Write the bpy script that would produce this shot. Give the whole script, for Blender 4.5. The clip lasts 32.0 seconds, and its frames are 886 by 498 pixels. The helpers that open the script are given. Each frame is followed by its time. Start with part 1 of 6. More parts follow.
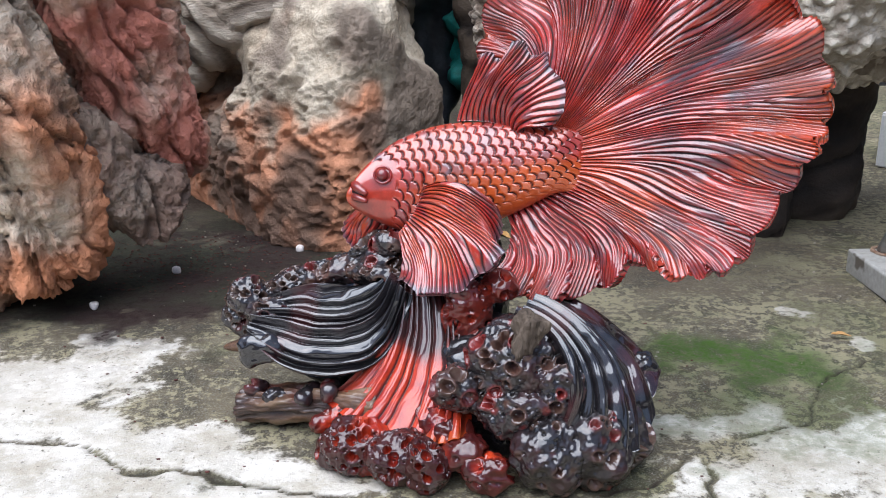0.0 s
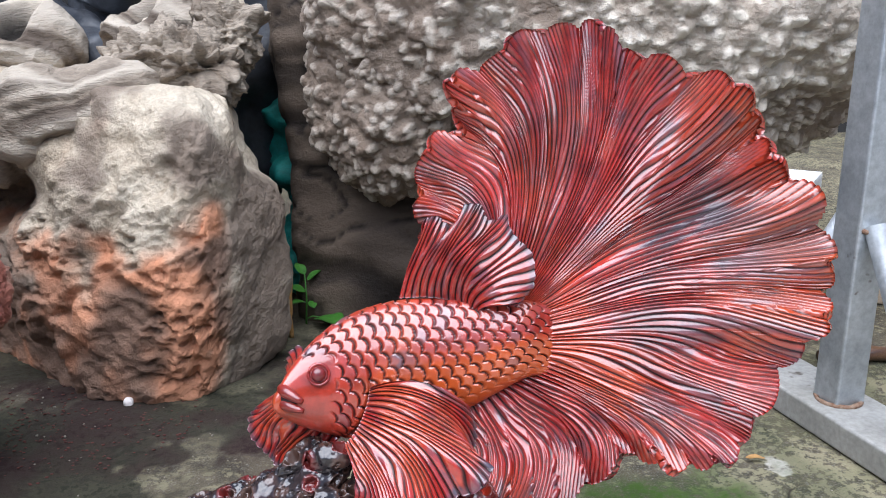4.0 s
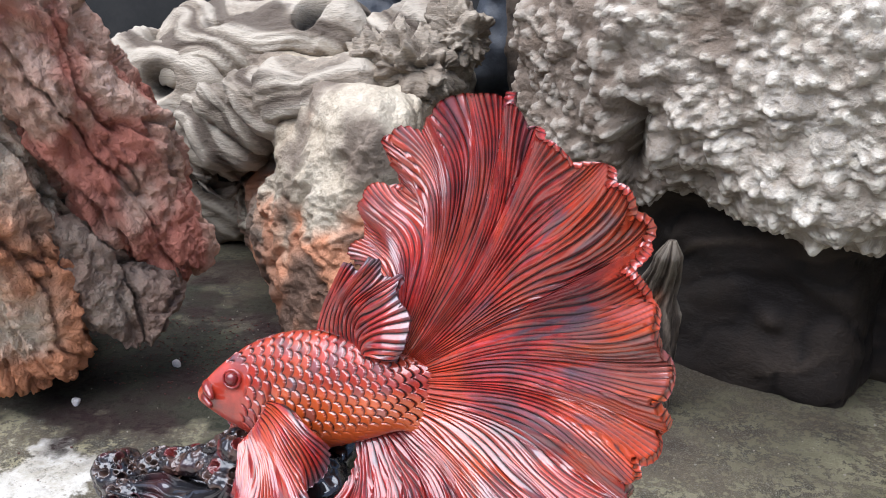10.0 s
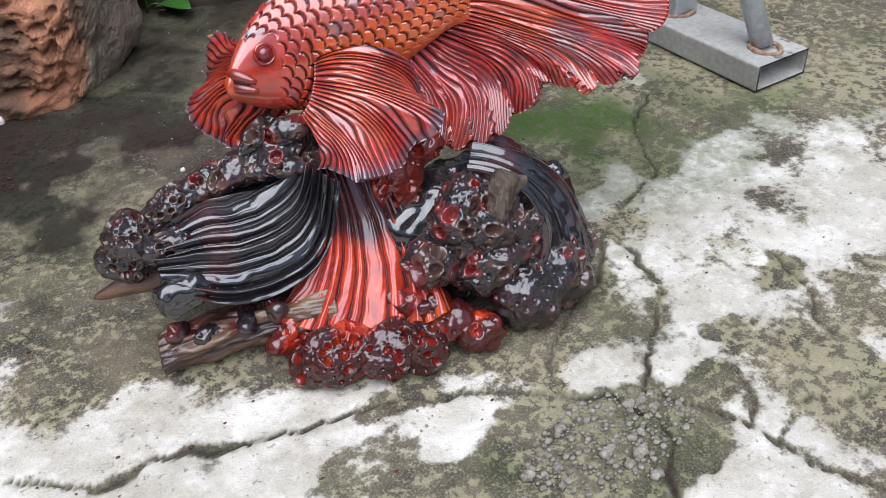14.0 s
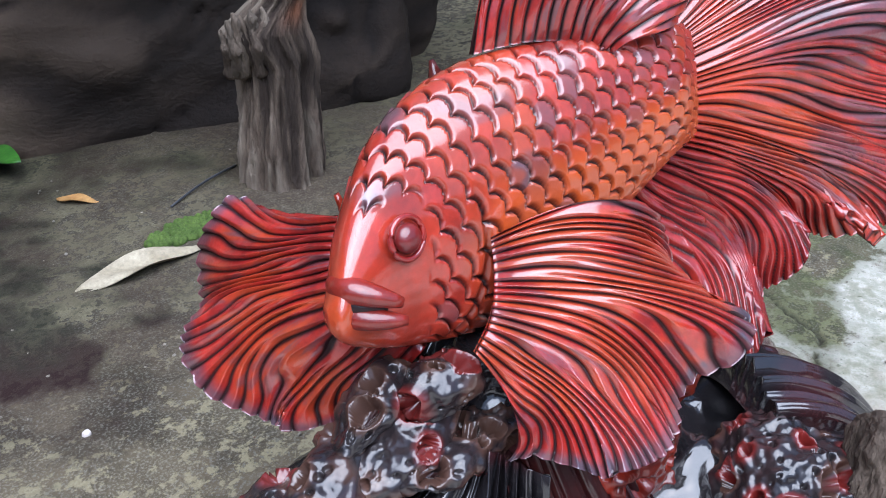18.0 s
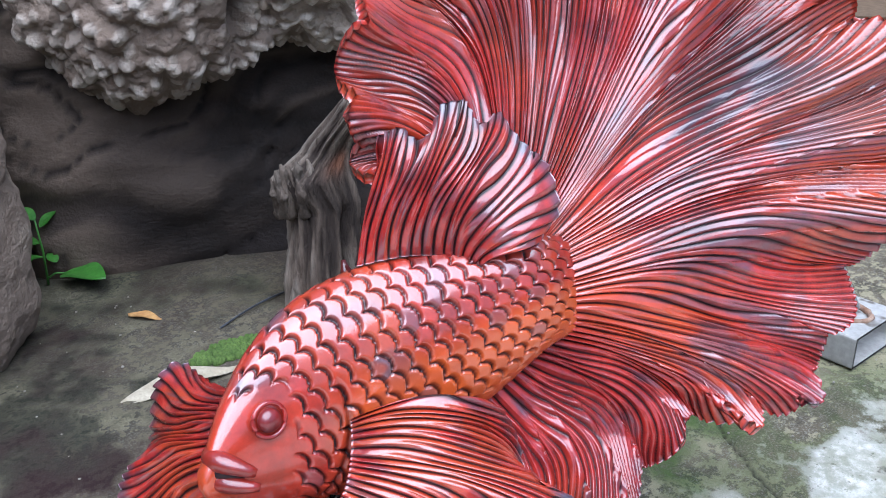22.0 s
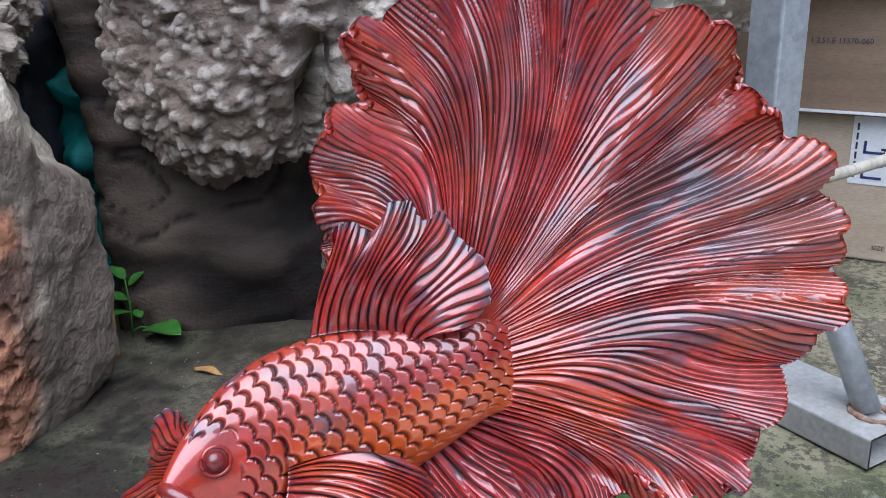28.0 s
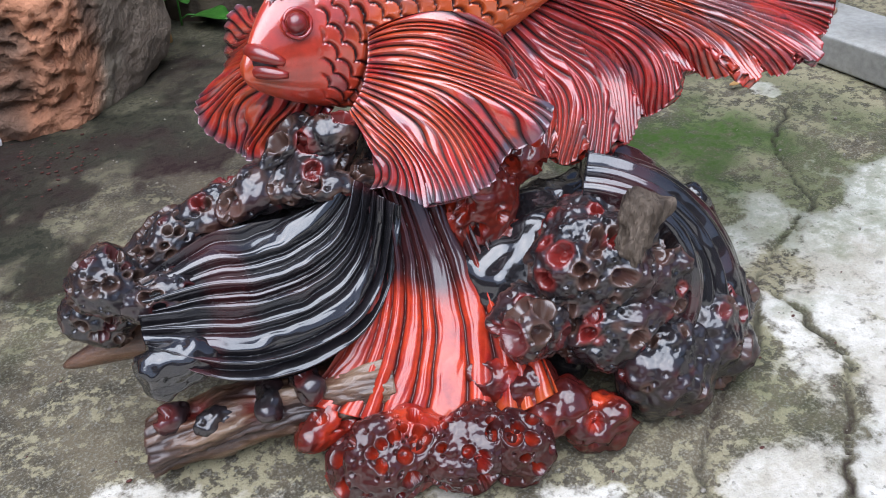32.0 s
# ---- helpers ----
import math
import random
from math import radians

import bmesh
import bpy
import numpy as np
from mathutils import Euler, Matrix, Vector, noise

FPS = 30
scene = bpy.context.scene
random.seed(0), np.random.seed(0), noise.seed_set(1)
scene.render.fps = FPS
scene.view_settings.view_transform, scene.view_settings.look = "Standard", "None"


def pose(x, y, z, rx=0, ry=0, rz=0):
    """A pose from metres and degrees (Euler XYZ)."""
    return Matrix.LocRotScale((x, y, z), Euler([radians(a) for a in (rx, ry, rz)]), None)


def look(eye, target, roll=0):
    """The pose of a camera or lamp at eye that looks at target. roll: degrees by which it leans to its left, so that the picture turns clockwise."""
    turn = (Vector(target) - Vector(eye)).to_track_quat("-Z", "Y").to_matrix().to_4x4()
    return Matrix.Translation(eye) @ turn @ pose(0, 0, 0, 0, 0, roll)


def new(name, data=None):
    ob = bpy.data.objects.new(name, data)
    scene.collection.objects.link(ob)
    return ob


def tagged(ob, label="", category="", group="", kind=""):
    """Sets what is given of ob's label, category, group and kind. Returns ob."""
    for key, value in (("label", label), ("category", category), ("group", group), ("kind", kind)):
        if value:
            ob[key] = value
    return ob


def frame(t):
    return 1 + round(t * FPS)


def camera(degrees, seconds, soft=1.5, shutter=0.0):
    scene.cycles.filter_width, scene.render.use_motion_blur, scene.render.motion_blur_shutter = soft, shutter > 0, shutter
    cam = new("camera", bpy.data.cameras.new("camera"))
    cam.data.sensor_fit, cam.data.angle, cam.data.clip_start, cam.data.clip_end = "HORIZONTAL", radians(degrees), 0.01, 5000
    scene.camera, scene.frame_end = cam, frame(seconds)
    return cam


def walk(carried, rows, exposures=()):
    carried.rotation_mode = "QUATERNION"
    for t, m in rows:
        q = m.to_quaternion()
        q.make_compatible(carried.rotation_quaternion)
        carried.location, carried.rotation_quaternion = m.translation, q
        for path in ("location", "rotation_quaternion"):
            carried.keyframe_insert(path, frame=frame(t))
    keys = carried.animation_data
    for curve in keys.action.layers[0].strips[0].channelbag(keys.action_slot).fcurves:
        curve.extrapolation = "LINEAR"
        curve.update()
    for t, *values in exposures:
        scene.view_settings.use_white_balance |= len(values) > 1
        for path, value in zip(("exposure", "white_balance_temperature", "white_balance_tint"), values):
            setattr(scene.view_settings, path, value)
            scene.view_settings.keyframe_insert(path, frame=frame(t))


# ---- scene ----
cam = camera(52.56, 32.0, soft=1.0)
# seconds, eye (x, y, z), yaw, pitch, lean
ROWS = [
    (0, 0, 0, 0.4267, -0, -17.56, -0.7),
    (0.5, 0.0408, -0.0155, 0.4442, 0.32, -16.97, -0.87),
    (1, 0.0579, -0.0185, 0.4676, 0.16, -16.25, -0.93),
    (1.5, 0.0593, -0.0112, 0.4936, -0.9, -15.45, -1.21),
    (2, 0.0351, 0.0168, 0.5059, -3.38, -15.82, -1.66),
    (2.5, 0.004, 0.0498, 0.5135, -4.92, -15.37, -1.65),
    (4.5, -0.1877, 0.2299, 0.5069, -19.98, -16.12, 0.79),
    (5, -0.2071, 0.2466, 0.4814, -20.62, -18.19, 1.35),
    (5.5, -0.2242, 0.2576, 0.4501, -20.79, -19.98, 2.04),
    (6, -0.218, 0.2369, 0.4271, -17.39, -21.83, 2.84),
    (6.5, -0.1669, 0.1932, 0.4137, -12.09, -23.31, 3.49),
    (7, -0.0686, 0.1446, 0.4243, -4.68, -23.43, 3.05),
    (7.5, 0.038, 0.0889, 0.4537, 2.31, -23.08, 1.9),
    (8, 0.1295, 0.0678, 0.4768, 7.73, -22.05, 0.72),
    (8.5, 0.1866, 0.08, 0.5143, 11.41, -20.46, 0.32),
    (9, 0.2477, 0.1249, 0.5514, 13.94, -18.89, -0.15),
    (9.5, 0.2989, 0.1714, 0.5833, 15.57, -18.77, -0.53),
    (10, 0.3049, 0.1853, 0.6059, 15.1, -19.02, 0.61),
    (10.5, 0.2695, 0.1749, 0.5702, 14.03, -20.15, 0.67),
    (11, 0.2293, 0.1465, 0.5451, 12.13, -21.23, 0.91),
    (11.5, 0.2253, 0.1442, 0.5426, 9.91, -23.68, 0.47),
    (12, 0.1466, 0.1839, 0.6004, 0.5, -29.39, -1.4),
    (12.5, 0.0223, 0.197, 0.6091, -9.02, -32.42, -2.82),
    (13, -0.0664, 0.1712, 0.5866, -17.11, -33.65, -3.27),
    (13.5, -0.1877, 0.1411, 0.5553, -24.26, -35, -3.27),
    (14, -0.2805, 0.1941, 0.5342, -31.25, -37.08, -2.87),
    (14.5, -0.3518, 0.3, 0.5172, -38.41, -38.29, -2.05),
    (15, -0.3298, 0.4127, 0.512, -39.29, -36.94, -2.9),
    (15.5, -0.2889, 0.5252, 0.4416, -41.38, -36.11, -1.27),
    (17.5, -0.269, 0.6418, 0.3927, -51.02, -30.32, -0.14),
    (18, -0.2549, 0.6217, 0.3954, -48.33, -29.66, -0.46),
    (18.5, -0.2382, 0.5973, 0.3967, -44.68, -28.91, -1.09),
    (19, -0.2208, 0.5762, 0.3989, -42.53, -27.43, -1.51),
    (19.5, -0.2062, 0.5584, 0.4162, -41.98, -25.91, -1.51),
    (20, -0.2002, 0.5461, 0.4279, -42.23, -24.83, -1.06),
    (20.5, -0.1987, 0.5343, 0.4355, -40.91, -24.04, -1.25),
    (21, -0.1987, 0.5162, 0.4502, -39.77, -23.79, -1.55),
    (21.5, -0.2072, 0.512, 0.4614, -38.97, -23.77, -1.28),
    (22, -0.2061, 0.5042, 0.4697, -39.03, -23.57, -1.43),
    (22.5, -0.2021, 0.4991, 0.4706, -39.77, -23.29, -1.35),
    (23, -0.2006, 0.4911, 0.4735, -40.01, -23.24, -1.49),
    (23.5, -0.1979, 0.4804, 0.4788, -39.23, -23.25, -1.39),
    (24, -0.2079, 0.4634, 0.4705, -36.21, -24.82, -1.02),
    (24.5, -0.2128, 0.448, 0.4624, -34.15, -26.71, -0.64),
    (25, -0.2022, 0.4329, 0.4657, -33.17, -26.44, -0.91),
    (25.5, -0.1859, 0.4277, 0.4854, -35.29, -23.52, -1.31),
    (26, -0.1726, 0.4313, 0.5074, -35.97, -20.18, -2.37),
    (26.5, -0.1753, 0.4234, 0.516, -34.92, -18.39, -2.85),
    (28.5, -0.1576, 0.3811, 0.4919, -29.89, -19.26, -1.15),
    (29, -0.1625, 0.3683, 0.4859, -30.26, -21.18, -0.38),
    (29.5, -0.1658, 0.367, 0.4708, -29.57, -23.41, -0.02),
    (30, -0.1696, 0.3691, 0.4526, -29.21, -25.6, 0.31),
    (30.5, -0.1729, 0.3731, 0.4418, -28.08, -27.04, -0.25),
    (31, -0.1849, 0.3713, 0.4282, -28.04, -29.03, -1.79),
    (31.5, -0.2009, 0.3686, 0.416, -27.87, -31.55, -3.63),
    (32, -0.2115, 0.3618, 0.4058, -27.16, -33.87, -4.79),
]
EXPOSURES = [(0, 0.32, 6180, 13), (1, 0.33, 6130, 13), (2, 0.28, 6130, 13), (5, 0.48, 6080, 13), (6, 0.5, 6130, 13), (7, 0.3, 6230, 13), (8, 0.28, 6230, 13), (9, 0.34, 6180, 13), (10, 0.45, 6180, 13), (11, 0.53, 6130, 13), (12, 0.45, 6130, 13), (13, 0.3, 6230, 13), (14, 0.15, 6280, 13), (15, 0.2, 6130, 13), (18, 0.48, 5750, 14), (19, 0.5, 5650, 14), (20, 0.32, 5550, 14), (21, 0.30, 5500, 14), (22, 0.53, 5550, 14), (23, -0.05, 5550, 14), (24, 0.15, 5600, 14), (25, 0.46, 5700, 14), (26, 0.22, 5550, 14), (29, 0.1, 5750, 14), (30, 0.36, 5800, 13), (31, 0.42, 5950, 13), (32, 0.32, 6050, 13)]
walk(cam, [(t, pose(x, y, z, 90 + pitch, 0, yaw) @ pose(0, 0, 0, 0, 0, lean)) for t, x, y, z, yaw, pitch, lean in ROWS], EXPOSURES)

# ---- light: bright overcast sky over a yard, soft sun from behind the camera's left ----
world = bpy.data.worlds.new("world")
scene.world = world
world.use_nodes = True
wn, wl = world.node_tree.nodes, world.node_tree.links
sky = wn.new("ShaderNodeTexSky")
sky.sky_type, sky.sun_disc = "NISHITA", False
sky.sun_elevation, sky.sun_rotation = radians(65), radians(220)
sky.air_density, sky.dust_density, sky.ozone_density = 1.0, 2.0, 1.0
background = wn["Background"]
background.inputs["Strength"].default_value = 0.12
wl.new(sky.outputs["Color"], background.inputs["Color"])
sun = new("sun", bpy.data.lights.new("sun", "SUN"))
sun.data.energy, sun.data.angle, sun.data.color = 5.0, radians(74), (0.90, 0.95, 1.0)
sun.matrix_world = look((-0.65, -1.05, 2.6), (0, 0, 0))


# ---- numbers and meshes ----
def smooth(a, b, x):
    t = np.clip((x - a) / (b - a), 0, 1)
    return t * t * (3 - 2 * t)


def lattice(i, j, k, seed):
    """A hash of whole numbers, 0 to 1."""
    h = (i * 374761393 + j * 668265263 + k * 2147483647 + seed * 1274126177) & 0x7FFFFFFF
    h = ((h ^ (h >> 13)) * 1274126177) & 0x7FFFFFFF
    h = ((h ^ (h >> 15)) * 2246822519) & 0x7FFFFFFF
    return ((h ^ (h >> 16)) & 0xFFFFF) / 0xFFFFF


def vnoise(p, seed=0):
    """Smooth value noise, -1 to 1, at rows of places."""
    c = np.floor(p).astype(np.int64)
    f = p - c
    f = f * f * (3 - 2 * f)
    out = 0
    for a in (0, 1):
        for b in (0, 1):
            for d in (0, 1):
                w = (f[:, 0] if a else 1 - f[:, 0]) * (f[:, 1] if b else 1 - f[:, 1]) * (f[:, 2] if d else 1 - f[:, 2])
                out = out + w * lattice(c[:, 0] + a, c[:, 1] + b, c[:, 2] + d, seed)
    return out * 2 - 1


def fbm(p, octaves=4, seed=0, rough=0.5):
    out, amp = 0, 1.0
    for o in range(octaves):
        out = out + amp * vnoise(p * 2.0**o + 17.3 * o, seed + o)
        amp *= rough
    return out


def cells(p, seed=0):
    """Distance to the nearest of scattered centres, one in each unit cube, and that centre's random number."""
    c = np.floor(p).astype(np.int64)
    best, which = np.full(len(p), 9.0), np.zeros(len(p))
    for a in (-1, 0, 1):
        for b in (-1, 0, 1):
            for d in (-1, 0, 1):
                i, j, k = c[:, 0] + a, c[:, 1] + b, c[:, 2] + d
                q = np.stack([i + lattice(i, j, k, seed), j + lattice(i, j, k, seed + 1), k + lattice(i, j, k, seed + 2)], -1)
                r = np.linalg.norm(p - q, axis=1)
                near = r < best
                best, which = np.where(near, r, best), np.where(near, lattice(i, j, k, seed + 3), which)
    return best, which


def spline(keys, n):
    """n places along a smooth curve through the rows of keys."""
    k = np.array(keys, float)
    t = np.linspace(0, len(k) - 1, n)
    i = np.clip(t.astype(int), 0, len(k) - 2)
    f = (t - i)[:, None]
    p0, p1, p2, p3 = (k[np.clip(i + d, 0, len(k) - 1)] for d in (-1, 0, 1, 2))
    return 0.5 * (2 * p1 + (p2 - p0) * f + (2 * p0 - 5 * p1 + 4 * p2 - p3) * f**2 + (3 * p1 - p0 - 3 * p2 + p3) * f**3)


def grid_faces(rows, columns, wrap=False, start=0):
    r, c = np.meshgrid(np.arange(rows - 1), np.arange(columns if wrap else columns - 1), indexing="ij")
    d = (c + 1) % columns
    return (start + np.stack([r * columns + c, r * columns + d, (r + 1) * columns + d, (r + 1) * columns + c], -1)).reshape(-1, 4)


def normals(grid, wrap=False):
    """Normals of a grid of places (rows, columns, 3)."""
    a = np.gradient(grid, axis=0)
    b = (np.roll(grid, -1, 1) - np.roll(grid, 1, 1)) if wrap else np.gradient(grid, axis=1)
    n = np.cross(b, a)
    return n / (np.linalg.norm(n, axis=-1, keepdims=True) + 1e-12)


class Pile:
    """Gathers vertices, faces and per-vertex values into one mesh."""

    def __init__(self):
        self.v, self.f, self.m, self.a, self.n = [], [], [], [], 0

    def add(self, v, f, slot=0, tint=None):
        v = np.asarray(v, float).reshape(-1, 3)
        self.v.append(v)
        self.f += (f + self.n).tolist() if isinstance(f, np.ndarray) else [[k + self.n for k in face] for face in f]
        self.m += [slot] * len(f)
        self.a.append(np.zeros((len(v), 3)) if tint is None else np.asarray(tint, float).reshape(-1, 3))
        self.n += len(v)
        return self

    def mesh(self, name, materials, flat=False):
        me = bpy.data.meshes.new(name)
        v = np.concatenate(self.v)
        me.from_pydata(v.tolist(), [], self.f)
        for material in materials:
            me.materials.append(material)
        me.polygons.foreach_set("material_index", np.array(self.m, np.int32))
        me.polygons.foreach_set("use_smooth", np.full(len(self.f), not flat))
        a = np.concatenate(self.a)
        if a.any():
            layer = me.attributes.new("tone", "FLOAT_COLOR", "POINT")
            layer.data.foreach_set("color", np.concatenate([a, np.ones((len(a), 1))], 1).ravel().astype(np.float32))
        me.update()
        return me


def part(name, data, material, parent, label=""):
    """One mesh object, from a Pile, a mesh or a bmesh, under a thing or a part."""
    if isinstance(data, Pile):
        data = data.mesh(name, material if isinstance(material, list) else [material])
    elif isinstance(data, bmesh.types.BMesh):
        me = bpy.data.meshes.new(name)
        data.to_mesh(me)
        data.free()
        me.materials.append(material)
        data = me
    ob = new(name, data)
    ob.parent = parent
    return tagged(ob, label)


def thing(name, place, label, category, group="", kind=""):
    ob = new(name)
    ob.empty_display_size = 0.02
    ob.matrix_world = place if isinstance(place, Matrix) else pose(*place)
    return tagged(ob, label, category, group, kind)


def whole(name, data, material, label, category, group="", kind="", place=None):
    ob = part(name, data, material, None)
    if place is not None:
        ob.matrix_world = place
    return tagged(ob, label, category, group, kind)


def box(x0, x1, y0, y1, z0, z1, bevel=0.0, segments=2):
    b = bmesh.new()
    bmesh.ops.create_cube(b, size=1.0)
    for v in b.verts:
        v.co = Vector((x0 + (v.co.x + 0.5) * (x1 - x0), y0 + (v.co.y + 0.5) * (y1 - y0), z0 + (v.co.z + 0.5) * (z1 - z0)))
    if bevel:
        bmesh.ops.bevel(b, geom=b.edges[:], offset=bevel, segments=segments, affect="EDGES", profile=0.5)
    return b


def tube(pile, path, radius, sides=12, slot=0, squash=1.0, rough=0.0, seed=0, tint=None, grain=40.0, caps=True):
    """A round bar along a path; radius: one number or one for each place."""
    path = np.asarray(path, float)
    n = len(path)
    rad = np.broadcast_to(np.asarray(radius, float), (n,))
    t = np.gradient(path, axis=0)
    t /= np.linalg.norm(t, axis=1, keepdims=True) + 1e-12
    up = np.where(np.abs(t[:, 2:3]) < 0.9, [[0.0, 0, 1]], [[0.0, 1, 0]])
    side = np.cross(t, up)
    side /= np.linalg.norm(side, axis=1, keepdims=True) + 1e-12
    above = np.cross(side, t)
    a = np.linspace(0, 2 * math.pi, sides, endpoint=False)
    ring = path[:, None] + rad[:, None, None] * (np.cos(a)[None, :, None] * side[:, None] + squash * np.sin(a)[None, :, None] * above[:, None])
    if rough:
        away = ring - path[:, None]
        ring = ring + away * (rough * fbm(ring.reshape(-1, 3) * grain, 3, seed)).reshape(n, sides, 1)
    v = ring.reshape(-1, 3)
    f = grid_faces(n, sides, True).tolist()
    if caps:
        f += [list(range(sides))[::-1], [(n - 1) * sides + k for k in range(sides)]]
    return pile.add(v, f, slot, None if tint is None else np.broadcast_to(tint, (len(v), 3)))


def ball(rows, columns):
    """Directions all over a sphere, as a grid (rows, columns, 3)."""
    a = np.linspace(-math.pi / 2, math.pi / 2, rows)
    b = np.linspace(0, 2 * math.pi, columns, endpoint=False)
    a, b = np.meshgrid(a, b, indexing="ij")
    return np.stack([np.cos(a) * np.cos(b), np.cos(a) * np.sin(b), np.sin(a)], -1)


def lump(pile, centre, radii, rows, columns, shape, slot=0, power=2.0, turn=None, tint=None):
    """A closed rough body: a rounded block whose skin is pushed in and out by shape(places, normals) metres."""
    d = ball(rows, columns)
    q = np.abs(d) ** power
    r = q.sum(-1, keepdims=True) ** (-1 / power)
    local = d * r * np.asarray(radii)
    if turn is not None:
        local = local @ np.array(turn.to_3x3()).T
    g = local + np.asarray(centre)
    n = d / np.asarray(radii)
    if turn is not None:
        n = n @ np.array(turn.to_3x3()).T
    n /= np.linalg.norm(n, axis=-1, keepdims=True) + 1e-12
    flat = g.reshape(-1, 3)
    h = shape(flat, n.reshape(-1, 3))
    h, tone = h if isinstance(h, tuple) else (h, None)
    v = flat + n.reshape(-1, 3) * h[:, None]
    pile.add(v, grid_faces(rows, columns, True), slot, tone if tone is not None else tint)
    return v


# ---- materials ----
def surface(name, low, high, scale=20.0, rough=(0.5, 0.8), bump=0.3, grain=200.0, tones=(), coat=0.0, metal=0.0, stretch=(1, 1, 1), depth=0.002, sheen=0.5, spots=None, coat_rough=0.16, crust=0.0, worn="", gloss=1.75):
    """A weathered surface: two colours mixed by noise at two sizes, up to three more laid on by the mesh's own marks, fine relief."""
    m = bpy.data.materials.new(name)
    m.use_nodes = True
    n, l = m.node_tree.nodes, m.node_tree.links
    b = n["Principled BSDF"]
    at = n.new("ShaderNodeTexCoord")
    mapped = n.new("ShaderNodeMapping")
    mapped.inputs["Scale"].default_value = stretch
    l.new(at.outputs["Object"], mapped.inputs["Vector"])

    def tex(size, detail):
        t = n.new("ShaderNodeTexNoise")
        t.inputs["Scale"].default_value, t.inputs["Detail"].default_value, t.inputs["Roughness"].default_value = size, detail, 0.62
        l.new(mapped.outputs["Vector"], t.inputs["Vector"])
        return t

    big, fine = tex(scale, 6.0), tex(grain, 4.0)
    spread = n.new("ShaderNodeMapRange")
    spread.inputs["From Min"].default_value, spread.inputs["From Max"].default_value = 0.32, 0.68
    l.new(big.outputs["Fac"], spread.inputs["Value"])
    mixed = n.new("ShaderNodeMix")
    mixed.data_type = "RGBA"
    mixed.inputs["A"].default_value, mixed.inputs["B"].default_value = (*low, 1), (*high, 1)
    l.new(spread.outputs["Result"], mixed.inputs["Factor"])
    colour = mixed.outputs["Result"]
    speck = n.new("ShaderNodeMix")
    speck.data_type, speck.blend_type = "RGBA", "OVERLAY"
    speck.inputs["Factor"].default_value = 0.45
    l.new(colour, speck.inputs["A"])
    l.new(fine.outputs["Fac"], speck.inputs["B"])
    colour = speck.outputs["Result"]
    if tones:
        marks = n.new("ShaderNodeAttribute")
        marks.attribute_name = "tone"
        split = n.new("ShaderNodeSeparateColor")
        l.new(marks.outputs["Color"], split.inputs["Color"])
        for channel, tone in zip(("Red", "Green", "Blue"), tones):
            lay = n.new("ShaderNodeMix")
            lay.data_type = "RGBA"
            l.new(split.outputs[channel], lay.inputs["Factor"])
            l.new(colour, lay.inputs["A"])
            lay.inputs["B"].default_value = (*tone, 1)
            colour = lay.outputs["Result"]
    if spots:
        size, edge, tone = spots
        v = tex(size, 3.0)
        cut = n.new("ShaderNodeMapRange")
        cut.inputs["From Min"].default_value, cut.inputs["From Max"].default_value = edge, edge + 0.04
        l.new(v.outputs["Fac"], cut.inputs["Value"])
        lay = n.new("ShaderNodeMix")
        lay.data_type = "RGBA"
        l.new(cut.outputs["Result"], lay.inputs["Factor"])
        l.new(colour, lay.inputs["A"])
        lay.inputs["B"].default_value = (*tone, 1)
        colour = lay.outputs["Result"]
    l.new(colour, b.inputs["Base Color"])
    r = n.new("ShaderNodeMapRange")
    r.inputs["To Min"].default_value, r.inputs["To Max"].default_value = rough
    l.new(fine.outputs["Fac"], r.inputs["Value"])
    l.new(r.outputs["Result"], b.inputs["Roughness"])
    b.inputs["Metallic"].default_value = metal
    b.inputs["Specular IOR Level"].default_value = sheen
    if coat:
        b.inputs["Coat Weight"].default_value, b.inputs["Coat Roughness"].default_value = coat, coat_rough
        b.inputs["Coat IOR"].default_value = gloss
        if worn:
            less = n.new("ShaderNodeMapRange")
            less.inputs["To Min"].default_value, less.inputs["To Max"].default_value = coat, 0.15 * coat
            l.new(split.outputs[worn], less.inputs["Value"])
            l.new(less.outputs["Result"], b.inputs["Coat Weight"])
    if bump:
        k = n.new("ShaderNodeBump")
        k.inputs["Strength"].default_value, k.inputs["Distance"].default_value = bump, depth
        height = fine.outputs["Fac"]
        if crust:
            add = n.new("ShaderNodeMath")
            add.operation = "MULTIPLY_ADD"
            l.new(tex(grain / 4, 8.0).outputs["Fac"], add.inputs[0])
            add.inputs[1].default_value = crust
            l.new(height, add.inputs[2])
            height = add.outputs[0]
        l.new(height, k.inputs["Height"])
        l.new(k.outputs["Normal"], b.inputs["Normal"])
    return m


